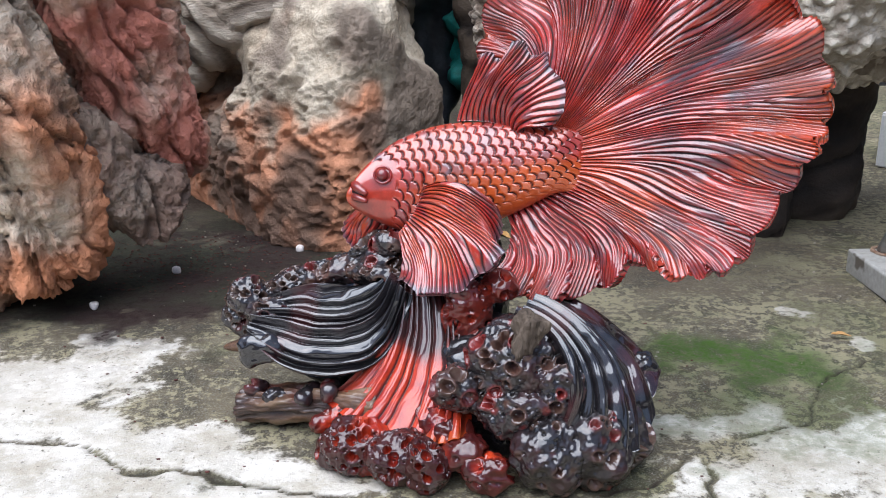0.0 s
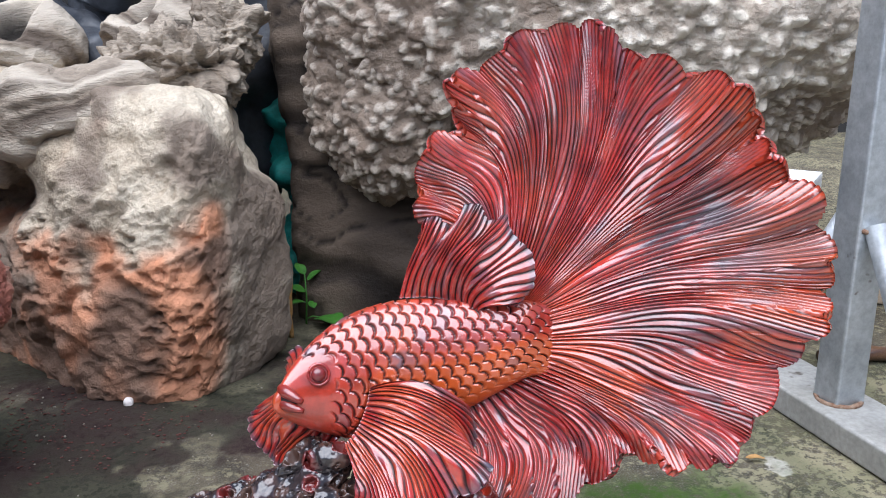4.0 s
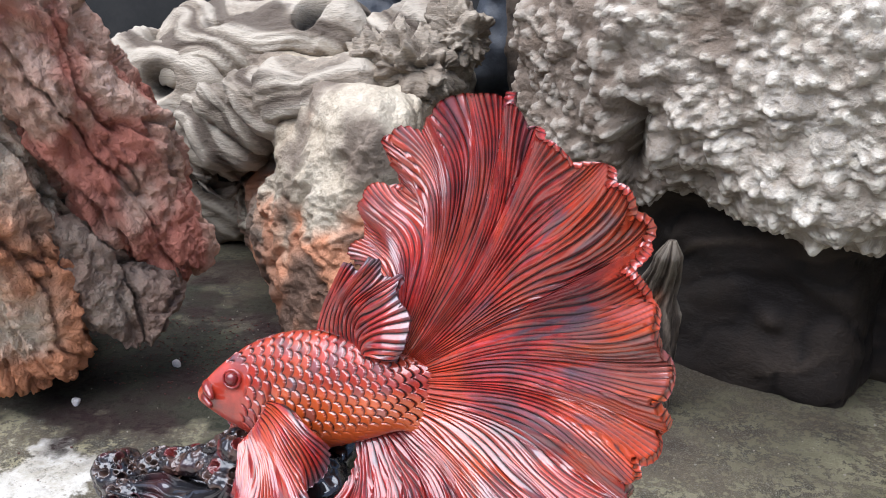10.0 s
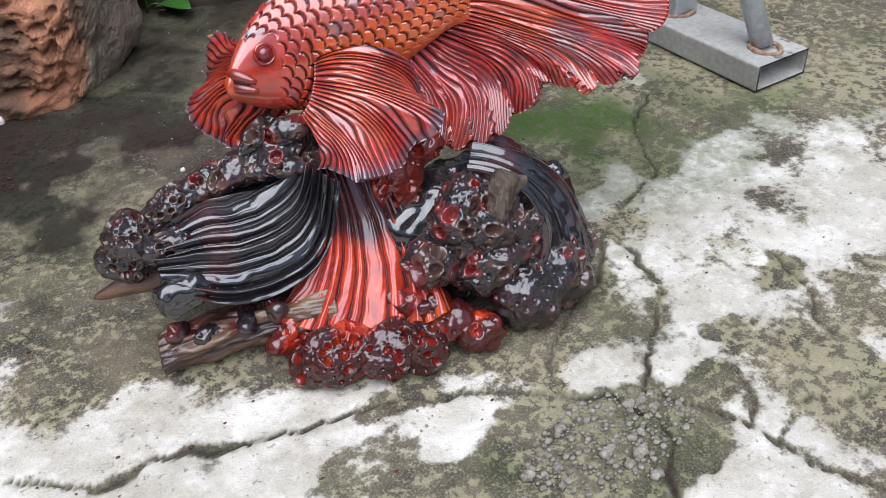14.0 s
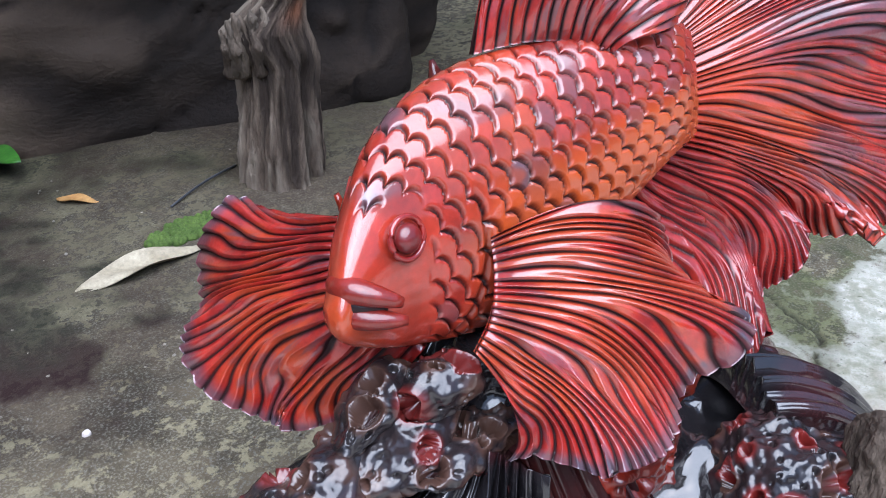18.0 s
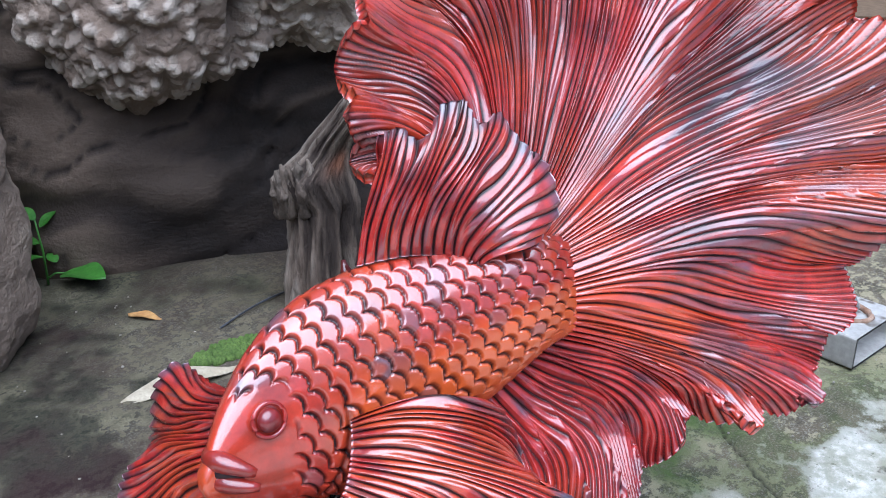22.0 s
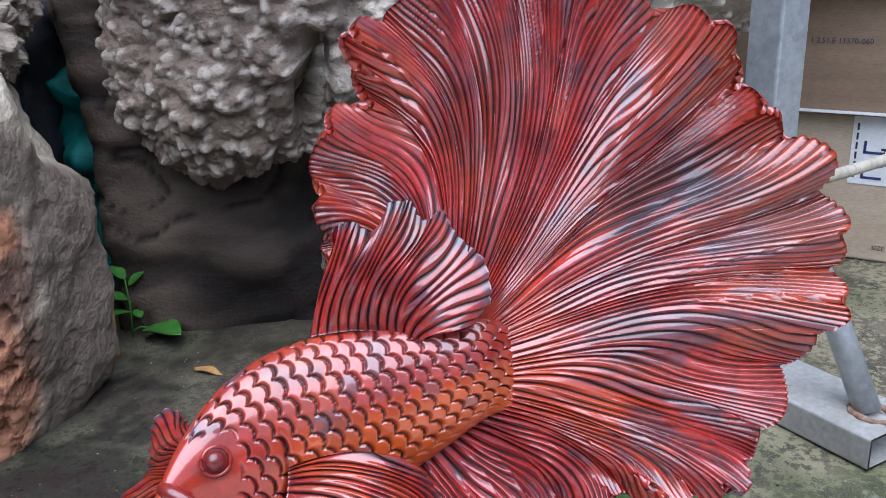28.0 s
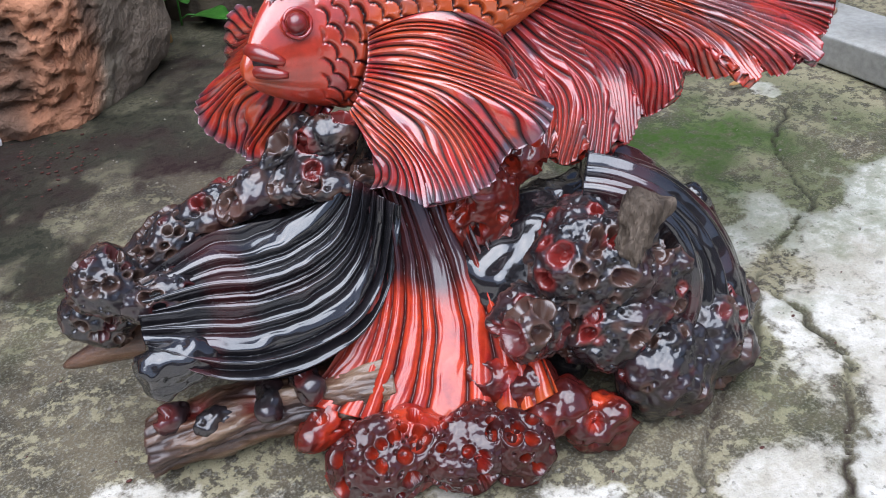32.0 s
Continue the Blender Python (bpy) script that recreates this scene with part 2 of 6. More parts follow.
def yard_concrete():
    """Old concrete: grey-green, with limewash worn off in flakes, thin moss, dirty spots, fine grit, and the trunk's
    shade laid on as dark colour.
    """
    m = bpy.data.materials.new("concrete")
    m.use_nodes = True
    n, l = m.node_tree.nodes, m.node_tree.links
    b = n["Principled BSDF"]
    at = n.new("ShaderNodeTexCoord")
    marks = n.new("ShaderNodeAttribute")
    marks.attribute_name = "tone"
    split = n.new("ShaderNodeSeparateColor")
    l.new(marks.outputs["Color"], split.inputs["Color"])

    def tex(size, detail, rough=0.65):
        t = n.new("ShaderNodeTexNoise")
        t.inputs["Scale"].default_value, t.inputs["Detail"].default_value, t.inputs["Roughness"].default_value = size, detail, rough
        l.new(at.outputs["Object"], t.inputs["Vector"])
        return t.outputs["Fac"]

    def calc(kind, a, c, d=None):
        k = n.new("ShaderNodeMath")
        k.operation = kind
        for socket, value in zip(k.inputs, (a, c, d)):
            if isinstance(value, (int, float)):
                socket.default_value = value
            elif value is not None:
                l.new(value, socket)
        return k.outputs[0]

    def ramp(value, low, high):
        r = n.new("ShaderNodeMapRange")
        r.interpolation_type = "SMOOTHSTEP"
        r.inputs["From Min"].default_value, r.inputs["From Max"].default_value = low, high
        l.new(value, r.inputs["Value"])
        return r.outputs["Result"]

    def mix(factor, a, c):
        k = n.new("ShaderNodeMix")
        k.data_type = "RGBA"
        l.new(factor, k.inputs["Factor"])
        for name, value in (("A", a), ("B", c)):
            if isinstance(value, tuple):
                k.inputs[name].default_value = (*value, 1)
            else:
                l.new(value, k.inputs[name])
        return k.outputs["Result"]

    mid, fine, grains, broad = tex(16, 8), tex(85, 8, 0.7), tex(520, 3), tex(5, 5)
    base = mix(ramp(mid, 0.35, 0.65), (0.042, 0.035, 0.023), (0.125, 0.102, 0.066))
    base = mix(ramp(grains, 0.45, 0.75), base, (0.19, 0.18, 0.15))
    flake = calc("MULTIPLY_ADD", calc("SUBTRACT", fine, 0.5), 1.5, split.outputs["Red"])
    flake = calc("MULTIPLY_ADD", calc("SUBTRACT", mid, 0.5), 1.0, flake)
    lichen = calc("MULTIPLY", ramp(calc("MULTIPLY_ADD", broad, 0.5, calc("MULTIPLY", fine, 0.8)), 0.645, 0.70), 0.85)
    pale = mix(ramp(mid, 0.3, 0.7), (0.42, 0.38, 0.31), (0.65, 0.615, 0.555))
    colour = mix(lichen, base, (0.28, 0.25, 0.155))
    colour = mix(ramp(flake, 0.34, 0.74), colour, pale)
    stain = calc("MULTIPLY", ramp(calc("MULTIPLY_ADD", tex(9, 9, 0.68), 0.7, calc("MULTIPLY", fine, 0.35)), 0.48, 0.58), 0.66)
    colour = mix(calc("MULTIPLY", stain, calc("MULTIPLY_ADD", split.outputs["Red"], 0.20, 0.35)), colour, mix(ramp(grains, 0.4, 0.65), (0.17, 0.14, 0.09), (0.33, 0.29, 0.20)))
    colour = mix(calc("MULTIPLY", ramp(tex(150, 4, 0.7), 0.60, 0.68), 0.55), colour, (0.055, 0.048, 0.036))
    colour = mix(calc("MULTIPLY", split.outputs["Green"], ramp(fine, 0.25, 0.6)), colour, (0.05, 0.095, 0.016))
    colour = mix(calc("MAXIMUM", calc("MULTIPLY", ramp(split.outputs["Blue"], 0.40, 1.1), 0.95), calc("MULTIPLY", split.outputs["Blue"], ramp(calc("MULTIPLY_ADD", fine, 0.7, calc("MULTIPLY", mid, 0.3)), 0.34, 0.56))), colour, mix(ramp(broad, 0.4, 0.6), (0.022, 0.011, 0.010), (0.022, 0.022, 0.014)))
    l.new(colour, b.inputs["Base Color"])
    rough = n.new("ShaderNodeMapRange")
    rough.inputs["To Min"].default_value, rough.inputs["To Max"].default_value = 0.75, 1.0
    b.inputs["Specular IOR Level"].default_value = 0.22
    l.new(fine, rough.inputs["Value"])
    l.new(rough.outputs["Result"], b.inputs["Roughness"])
    k = n.new("ShaderNodeBump")
    k.inputs["Strength"].default_value, k.inputs["Distance"].default_value = 0.85, 0.0024
    l.new(calc("ADD", fine, calc("MULTIPLY", grains, 0.5)), k.inputs["Height"])
    l.new(k.outputs["Normal"], b.inputs["Normal"])
    return m


concrete = yard_concrete()
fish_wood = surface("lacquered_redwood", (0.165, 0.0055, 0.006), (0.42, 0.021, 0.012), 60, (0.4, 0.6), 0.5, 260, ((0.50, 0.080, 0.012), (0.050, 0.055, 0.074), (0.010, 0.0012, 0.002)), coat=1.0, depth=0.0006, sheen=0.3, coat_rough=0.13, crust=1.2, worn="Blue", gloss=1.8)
black_wood = surface("black_lacquered_root", (0.003, 0.0027, 0.0036), (0.012, 0.009, 0.011), 40, (0.5, 0.7), 0.3, 260, ((0.26, 0.014, 0.008), (0.06, 0.006, 0.006), (0.15, 0.085, 0.05)), coat=1.0, depth=0.0012, sheen=0.2, coat_rough=0.10)
worm_wood = surface("worm_eaten_root", (0.004, 0.0036, 0.0046), (0.022, 0.014, 0.015), 60, (0.5, 0.75), 0.35, 220, ((0.30, 0.016, 0.009), (0.07, 0.006, 0.006), (0.16, 0.085, 0.05)), coat=0.8, depth=0.0016, sheen=0.2, coat_rough=0.16)
red_wood = surface("red_lacquered_root", (0.22, 0.007, 0.006), (0.50, 0.045, 0.010), 45, (0.5, 0.7), 0.35, 260, ((0.006, 0.004, 0.005), (0.035, 0.003, 0.003), (0.42, 0.10, 0.02)), coat=0.7, depth=0.0008, sheen=0.12, coat_rough=0.12)
log_wood = surface("varnished_log", (0.028, 0.011, 0.008), (0.15, 0.072, 0.035), 30, (0.3, 0.55), 0.6, 260, ((0.02, 0.008, 0.008), (0.14, 0.010, 0.007), (0.3, 0.2, 0.12)), coat=0.35, stretch=(0.4, 2.5, 2.5), depth=0.002)
burl = surface("grey_burl", (0.47, 0.395, 0.31), (0.80, 0.72, 0.61), 14, (0.75, 0.95), 1.0, 150, ((0.80, 0.73, 0.62), (0.15, 0.105, 0.075), (0.01, 0.009, 0.008)), sheen=0.25, depth=0.003, crust=3.0)
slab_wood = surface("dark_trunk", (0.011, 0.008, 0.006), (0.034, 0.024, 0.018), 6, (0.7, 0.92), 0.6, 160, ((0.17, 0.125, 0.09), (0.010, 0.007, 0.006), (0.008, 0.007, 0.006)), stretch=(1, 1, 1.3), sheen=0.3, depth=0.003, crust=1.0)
stone_wood = surface("fossil_root", (0.34, 0.27, 0.19), (0.62, 0.535, 0.415), 11, (0.6, 0.9), 1.0, 170, ((0.60, 0.235, 0.115), (0.14, 0.10, 0.075), (0.05, 0.03, 0.022)), sheen=0.3, depth=0.003, crust=2.0)
red_trunk = surface("red_trunk", (0.52, 0.39, 0.28), (0.80, 0.66, 0.52), 22, (0.65, 0.92), 1.0, 170, ((0.64, 0.24, 0.11), (0.52, 0.165, 0.115), (0.07, 0.056, 0.048)), sheen=0.25, depth=0.004, crust=3.0)
pale_root = surface("pale_driftwood", (0.15, 0.112, 0.080), (0.40, 0.335, 0.26), 18, (0.6, 0.9), 1.0, 190, ((0.52, 0.45, 0.36), (0.09, 0.065, 0.048), (0.015, 0.012, 0.01)), stretch=(0.6, 1, 2), sheen=0.3, depth=0.003, crust=1.5)
charred = surface("charred_root", (0.012, 0.013, 0.017), (0.05, 0.056, 0.066), 20, (0.35, 0.6), 0.6, 150, ((0.18, 0.06, 0.02), (0.02, 0.02, 0.02), (0.005, 0.005, 0.005)))
stick_wood = surface("grey_snag", (0.055, 0.040, 0.030), (0.19, 0.145, 0.11), 26, (0.75, 0.95), 1.0, 200, ((0.34, 0.29, 0.23), (0.03, 0.022, 0.018), (0.26, 0.10, 0.05)), stretch=(2, 2, 0.4), sheen=0.2, depth=0.003, crust=2.5)
steel = surface("galvanised_steel", (0.34, 0.36, 0.37), (0.5, 0.52, 0.53), 14, (0.35, 0.6), 0.15, 120, (), metal=0.65, spots=(26, 0.66, (0.16, 0.13, 0.11)))
foot_steel = surface("dusty_steel", (0.3, 0.29, 0.26), (0.42, 0.41, 0.38), 12, (0.5, 0.8), 0.2, 150, ((0.16, 0.08, 0.04), (0.1, 0.09, 0.08), (0.03, 0.03, 0.03)), metal=0.25, spots=(18, 0.66, (0.13, 0.11, 0.09)))
dust = surface("red_sawdust", (0.05, 0.014, 0.010), (0.11, 0.035, 0.025), 200, (0.85, 0.98), 0.3, 600)
weld = surface("rusty_weld", (0.16, 0.07, 0.035), (0.33, 0.24, 0.17), 120, (0.7, 0.95), 0.6, 500)
card = surface("brown_carton", (0.43, 0.33, 0.23), (0.5, 0.4, 0.29), 5, (0.75, 0.9), 0.1, 90, stretch=(1, 1, 6), sheen=0.3)
card_dark = surface("dark_carton", (0.19, 0.13, 0.085), (0.25, 0.175, 0.115), 5, (0.75, 0.9), 0.1, 90, stretch=(1, 1, 6), sheen=0.3)
paper = surface("white_paper", (0.68, 0.68, 0.67), (0.76, 0.76, 0.75), 30, (0.6, 0.8), 0.05, 200)
ink = surface("dark_ink", (0.02, 0.02, 0.03), (0.04, 0.04, 0.06), 60, (0.6, 0.8), 0.0, 200)
blue_ink = surface("navy_ink", (0.02, 0.03, 0.1), (0.03, 0.04, 0.14), 60, (0.6, 0.8), 0.0, 200)
red_ink = surface("red_ink", (0.45, 0.03, 0.04), (0.5, 0.05, 0.05), 60, (0.6, 0.8), 0.0, 200)
tape = surface("tan_tape", (0.47, 0.33, 0.19), (0.52, 0.38, 0.24), 20, (0.25, 0.4), 0.05, 90)
sack = surface("pale_sack", (0.6, 0.52, 0.38), (0.72, 0.66, 0.54), 9, (0.6, 0.8), 0.3, 140)
green_leaf = surface("green_leaf", (0.03, 0.13, 0.015), (0.07, 0.24, 0.03), 60, (0.35, 0.55), 0.2, 300)
dry_leaf = surface("dry_leaf", (0.27, 0.23, 0.155), (0.42, 0.37, 0.27), 50, (0.7, 0.9), 0.3, 300)
orange_leaf = surface("fallen_leaf", (0.34, 0.17, 0.05), (0.45, 0.26, 0.09), 60, (0.6, 0.8), 0.3, 300)
chalk = surface("white_chips", (0.6, 0.54, 0.5), (0.76, 0.7, 0.66), 90, (0.8, 0.95), 0.3, 500)
grit = surface("gravel", (0.09, 0.075, 0.055), (0.3, 0.27, 0.22), 160, (0.8, 0.95), 0.4, 600)
teal = surface("teal_net", (0.008, 0.16, 0.14), (0.02, 0.3, 0.26), 40, (0.5, 0.8), 0.5, 300)
moss = surface("moss", (0.045, 0.085, 0.012), (0.1, 0.16, 0.03), 60, (0.85, 0.98), 0.8, 500)
# for the added light-blocking walls
backing = surface("light_block", (0.010, 0.010, 0.010), (0.03, 0.028, 0.026), 3, (0.8, 0.95), 0.3, 60)

rod_wood = surface("bleached_rod", (0.30, 0.26, 0.19), (0.50, 0.45, 0.36), 40, (0.7, 0.9), 0.5, 260, stretch=(4, 1, 1))


# ---- ground: one sheet, finer where the camera passes ----
def polyline_distance(p, keys):
    k = np.array(keys, float)
    best = np.full(len(p), 9.0)
    for a, b in zip(k[:-1], k[1:]):
        t = np.clip(((p - a) @ (b - a)) / ((b - a) @ (b - a) + 1e-12), 0, 1)[:, None]
        best = np.minimum(best, np.linalg.norm(p - a - t * (b - a), axis=1))
    return best


CRACKS = [
    [(0.50, 0.93), (0.425, 0.89), (0.399, 0.858), (0.365, 0.789), (0.316, 0.768), (0.27, 0.74), (0.227, 0.708), (0.172, 0.673), (0.134, 0.66), (0.091, 0.627), (0.067, 0.586)],
    [(-0.6, 0.80), (-0.344, 0.744), (-0.262, 0.706), (-0.147, 0.67), (-0.104, 0.658), (0.0, 0.626), (0.067, 0.586), (0.093, 0.56), (0.099, 0.533), (0.095, 0.507), (0.072, 0.477), (0.053, 0.44)],
    [(0.24, 0.70), (0.222, 0.647), (0.181, 0.598), (0.135, 0.562), (0.111, 0.54), (0.135, 0.508), (0.158, 0.471), (0.164, 0.452), (0.17, 0.428), (0.19, 0.376)],
    [(0.16, 0.473), (0.187, 0.494), (0.203, 0.514)],
    [(0.164, 0.452), (0.184, 0.463), (0.229, 0.465), (0.30, 0.44)],
    [(0.35, 0.60), (0.32, 0.55), (0.294, 0.5)],
]
# worn brown and grey spots: place, half sizes, strength
SPOTS = [((0.219, 0.567), (0.020, 0.016), 0.75), ((0.169, 0.526), (0.034, 0.020), 0.8), ((0.262, 0.514), (0.022, 0.012), 1.0), ((0.323, 0.584), (0.055, 0.018), 0.9), ((0.105, 0.467), (0.014, 0.012), 1.0), ((0.27, 0.44), (0.06, 0.05), 0.9), ((0.17, 0.68), (0.03, 0.018), 0.8), ((0.40, 0.80), (0.06, 0.03), 0.6), ((-0.110, 0.600), (0.045, 0.022), 0.8), ((-0.080, 0.560), (0.050, 0.024), 0.9), ((-0.06, 0.64), (0.04, 0.012), 0.7)]


def ground_sheet():
    x = np.concatenate([[-60, -20, -8, -3, -1.6, -1.1], np.arange(-0.9, 1.3001, 0.004), [1.6, 2.2, 4, 10, 25, 60]])
    y = np.concatenate([[-60, -20, -8, -3, -1, -0.3], np.arange(0.2, 1.7001, 0.004), [2.1, 2.6, 4, 8, 20, 60]])
    gx, gy = np.meshgrid(x, y)
    p = np.stack([gx.ravel(), gy.ravel()], 1)
    p3 = np.concatenate([p, np.zeros((len(p), 1))], 1)
    wob = np.stack([fbm(p3 * 14, 3, 3), fbm(p3 * 14, 3, 9)], 1) * 0.012 + np.stack([fbm(p3 * 60, 2, 5), fbm(p3 * 60, 2, 6)], 1) * 0.004
    q = p + wob
    z = 0.0022 * fbm(p3 * 5, 3, 1) + 0.0009 * fbm(p3 * 45, 3, 2)
    crack = np.full(len(p), 9.0)
    for keys in CRACKS:
        crack = np.minimum(crack, polyline_distance(q, keys))
    groove = 1 - smooth(0.0002, 0.0034, crack * (1 + 0.6 * fbm(p3 * 30, 2, 77)))
    z = z - 0.0035 * groove
    seep = 0.75 * (1 - smooth(0.0, 0.016, crack + 0.010 * fbm(p3 * 18, 3, 78)))
    n1, n2, n3 = fbm(p3 * 6, 5, 21), fbm(p3 * 22, 4, 31), fbm(p3 * 90, 3, 41)
    # limewashed, worn pale places: the front strip and the right front corner
    front = smooth(0.79, 0.645, q[:, 1] + 0.55 * np.clip(q[:, 0] + 0.1, 0, 9) - 0.50 * np.clip(-q[:, 0] - 0.1, 0, 0.5))
    right = smooth(0.12, 0.22, q[:, 0]) * smooth(0.90, 0.70, q[:, 1])
    pale = np.maximum(front * (1 + 0.35 * smooth(-0.2, -0.3, q[:, 0]) - 0.22 * smooth(0.02, 0.14, q[:, 0])), 0.60 * right)
    pale = np.maximum(pale, 0.80 * smooth(1.08, 0.94, q[:, 1]) * smooth(-0.22, -0.34, q[:, 0]))
    pale = smooth(0.15, 1.0, pale * 0.93 + 0.30 * n1 + 0.24 * n2)
    for cx, cy, r in ((-0.43, 1.0, 0.06), (0.47, 0.97, 0.035), (0.42, 1.07, 0.03)):
        pale = np.maximum(pale, 0.7 * smooth(0.5, 1.0, 1.2 - np.hypot(q[:, 0] - cx, q[:, 1] - cy) / r + 0.8 * n2))
    worn = np.zeros(len(p))
    for (cx, cy), (rx, ry), k in SPOTS:
        worn = np.maximum(worn, k * smooth(1.25, 0.75, np.hypot((q[:, 0] - cx) / rx, (q[:, 1] - cy) / ry) + 0.25 * n2))
    patch = smooth(0.050, 0.025, np.hypot((q[:, 0] - 0.030) / 1.45, q[:, 1] - 0.515) - 0.034 + 0.014 * n2)
    pale = pale * (1 - 0.97 * patch) * (1 - 0.7 * groove) * (1 - 0.55 * seep) * (1 - 0.85 * worn)
    green = smooth(0.0, 1.0, 1.25 - np.hypot((q[:, 0] - 0.33) / 0.14, (q[:, 1] - 0.93) / 0.08) + 0.6 * n2)
    lawn = smooth(0.1, 1.0, 1.3 - np.hypot((q[:, 0] - 0.40) / 0.22, (q[:, 1] - 0.80) / 0.10) + 0.9 * n2) * 0.45
    green = np.maximum(np.maximum(green, lawn), 0.25 * smooth(0.15, 0.8, n1 + 0.4 * n2) * (1 - pale))
    # two masks that darken the concrete towards the back of the yard
    back_dark = smooth(0.25, 0.9, smooth(1.05, 1.3, p[:, 1] - 0.35 * np.clip(p[:, 0], -1, 0.3) + 0.06 * n1) * smooth(0.35, -0.1, p[:, 0]) + 0.25 * n2)
    far_dark = 0.65 * smooth(1.02, 1.22, p[:, 1] + 0.05 * n1) * smooth(0.75, 0.45, p[:, 0] + 0.1 * n1)
    # maroon soil under the trunk, with the overhang's shade painted into it
    soil_shade = smooth(-0.1, 1.1, 1.35 - np.hypot((q[:, 0] + 0.42) / 0.36, (q[:, 1] - 1.22) / 0.20) + 0.45 * n2 + 0.3 * n1 + 0.25 * n3)
    dirt_shade = np.clip(0.95 * soil_shade + np.maximum(np.maximum(0.8 * back_dark, far_dark), 0.9 * groove) + 0.3 * smooth(0.3, 1.0, n1 + 0.5 * n2) * (1 - pale), 0, 1)
    pile = Pile().add(np.stack([p[:, 0], p[:, 1], z], 1), grid_faces(len(y), len(x)), 0, np.stack([pale, green, dirt_shade], 1))
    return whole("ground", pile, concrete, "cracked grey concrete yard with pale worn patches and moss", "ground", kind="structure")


ground_sheet()


# ---- the carved fish: one mesh. Its fan lies near a leaning plane with axes P, Q and normal N ----
PLANE_O = np.array([0.1164, 0.8032, 0.2794])
PLANE_P, PLANE_Q, PLANE_N = np.array([0.9050, -0.4253, 0.0]), np.array([0.1317, 0.2804, 0.9508]), np.array([0.4044, 0.8605, -0.3098])


def lay(p, q, w):
    """From the fan's own axes into the yard."""
    return PLANE_O + np.asarray(p)[..., None] * PLANE_P + np.asarray(q)[..., None] * PLANE_Q + np.asarray(w)[..., None] * PLANE_N


def keyed(u, at, rows):
    """Rows of numbers keyed at places of u, smoothly joined."""
    r = np.array(rows, float)
    return np.stack([np.interp(u, at, r[:, k]) for k in range(r.shape[1])], -1)


def soften(a, times=1):
    for _ in range(times):
        a = np.concatenate([a[:1], (a[:-2] + 2 * a[1:-1] + a[2:]) / 4, a[-1:]])
    return a


def sheet(pile, g, ridge, tone, thick, slot=0):
    """A carved fin: the front grid g with ridges pushed out along its normals, and a plainer back, closed at the rim."""
    n = normals(g)
    towards = np.sign((n * -PLANE_N).sum(-1).mean())
    n = n * towards
    front = g + n * ridge[..., None]
    back = g - n * (thick - 0.4 * ridge)[..., None]
    rows, columns = g.shape[:2]
    f = grid_faces(rows, columns)
    count = rows * columns
    rim = list(range(columns)) + [r * columns + columns - 1 for r in range(1, rows)] + [(rows - 1) * columns + c for c in range(columns - 2, -1, -1)] + [r * columns for r in range(rows - 2, 0, -1)]
    rim = np.array(rim)
    nxt = np.roll(rim, -1)
    edge = np.stack([rim, nxt, nxt + count, rim + count], 1)
    faces = np.concatenate([f, f[:, ::-1] + count, edge])
    pile.add(np.concatenate([front.reshape(-1, 3), back.reshape(-1, 3)]), faces, slot, np.concatenate([tone.reshape(-1, 3)] * 2))


def rays(u, s, count, seed, forks=(0.45,), sway=0.0, jitter=0.62):
    """Carved rays: flat-backed ridges with narrow cut grooves, leaning a little to one side, forked in two on the way out. 0 in the groove, 1 on the crest."""
    p = np.stack([u * count * 0.31, s * 1.3, np.zeros_like(u)], -1).reshape(-1, 3)
    x = u * count + sway * np.sin(5.2 * s + 11 * u + 1.5 * np.sin(17 * u)) * s * (1.2 - s) + jitter * fbm(p, 3, seed, 0.5).reshape(u.shape)

    def cut(phase):
        f = phase - np.floor(phase)
        return np.clip(np.minimum(f / 0.62, (1 - f) / 0.38), 0, 1) ** 0.62

    out = cut(x)
    for level, split in enumerate(forks):
        many = 2 ** (level + 1)
        k = smooth(split - 0.14, split + 0.18, s + 0.22 * vnoise(np.stack([np.floor(x * many / 2) * 7.1, 0 * x, 0 * x], -1).reshape(-1, 3), seed + 1 + level).reshape(u.shape))
        out = out * (1 - k) + cut(many * x) * k
    return out, x


def brush(u, s, g, dark, seed):
    """Stain brushed over the carving: orange, blue-black and deep red, in streaks along the rays and blots across them."""
    p = np.stack([u * 60, s * 3.0, 0 * u], -1).reshape(-1, 3)
    wide = np.stack([u * 34, s * 6.5, 0 * u], -1).reshape(-1, 3)
    a, b, c = fbm(p, 3, seed).reshape(u.shape), fbm(wide, 4, seed + 5).reshape(u.shape), fbm(g.reshape(-1, 3) * 22, 3, seed + 9).reshape(u.shape)
    streak = fbm(np.stack([u * 170, s * 2.6, 0 * u], -1).reshape(-1, 3), 3, seed + 3).reshape(u.shape)
    orange = 0.75 * smooth(0.0, 0.8, 0.7 * a + 0.9 * c)
    blue = np.clip(dark * smooth(0.20, 0.95, 0.8 * b + 0.75 * streak + 0.35 * a), 0, 0.92)
    return orange, blue


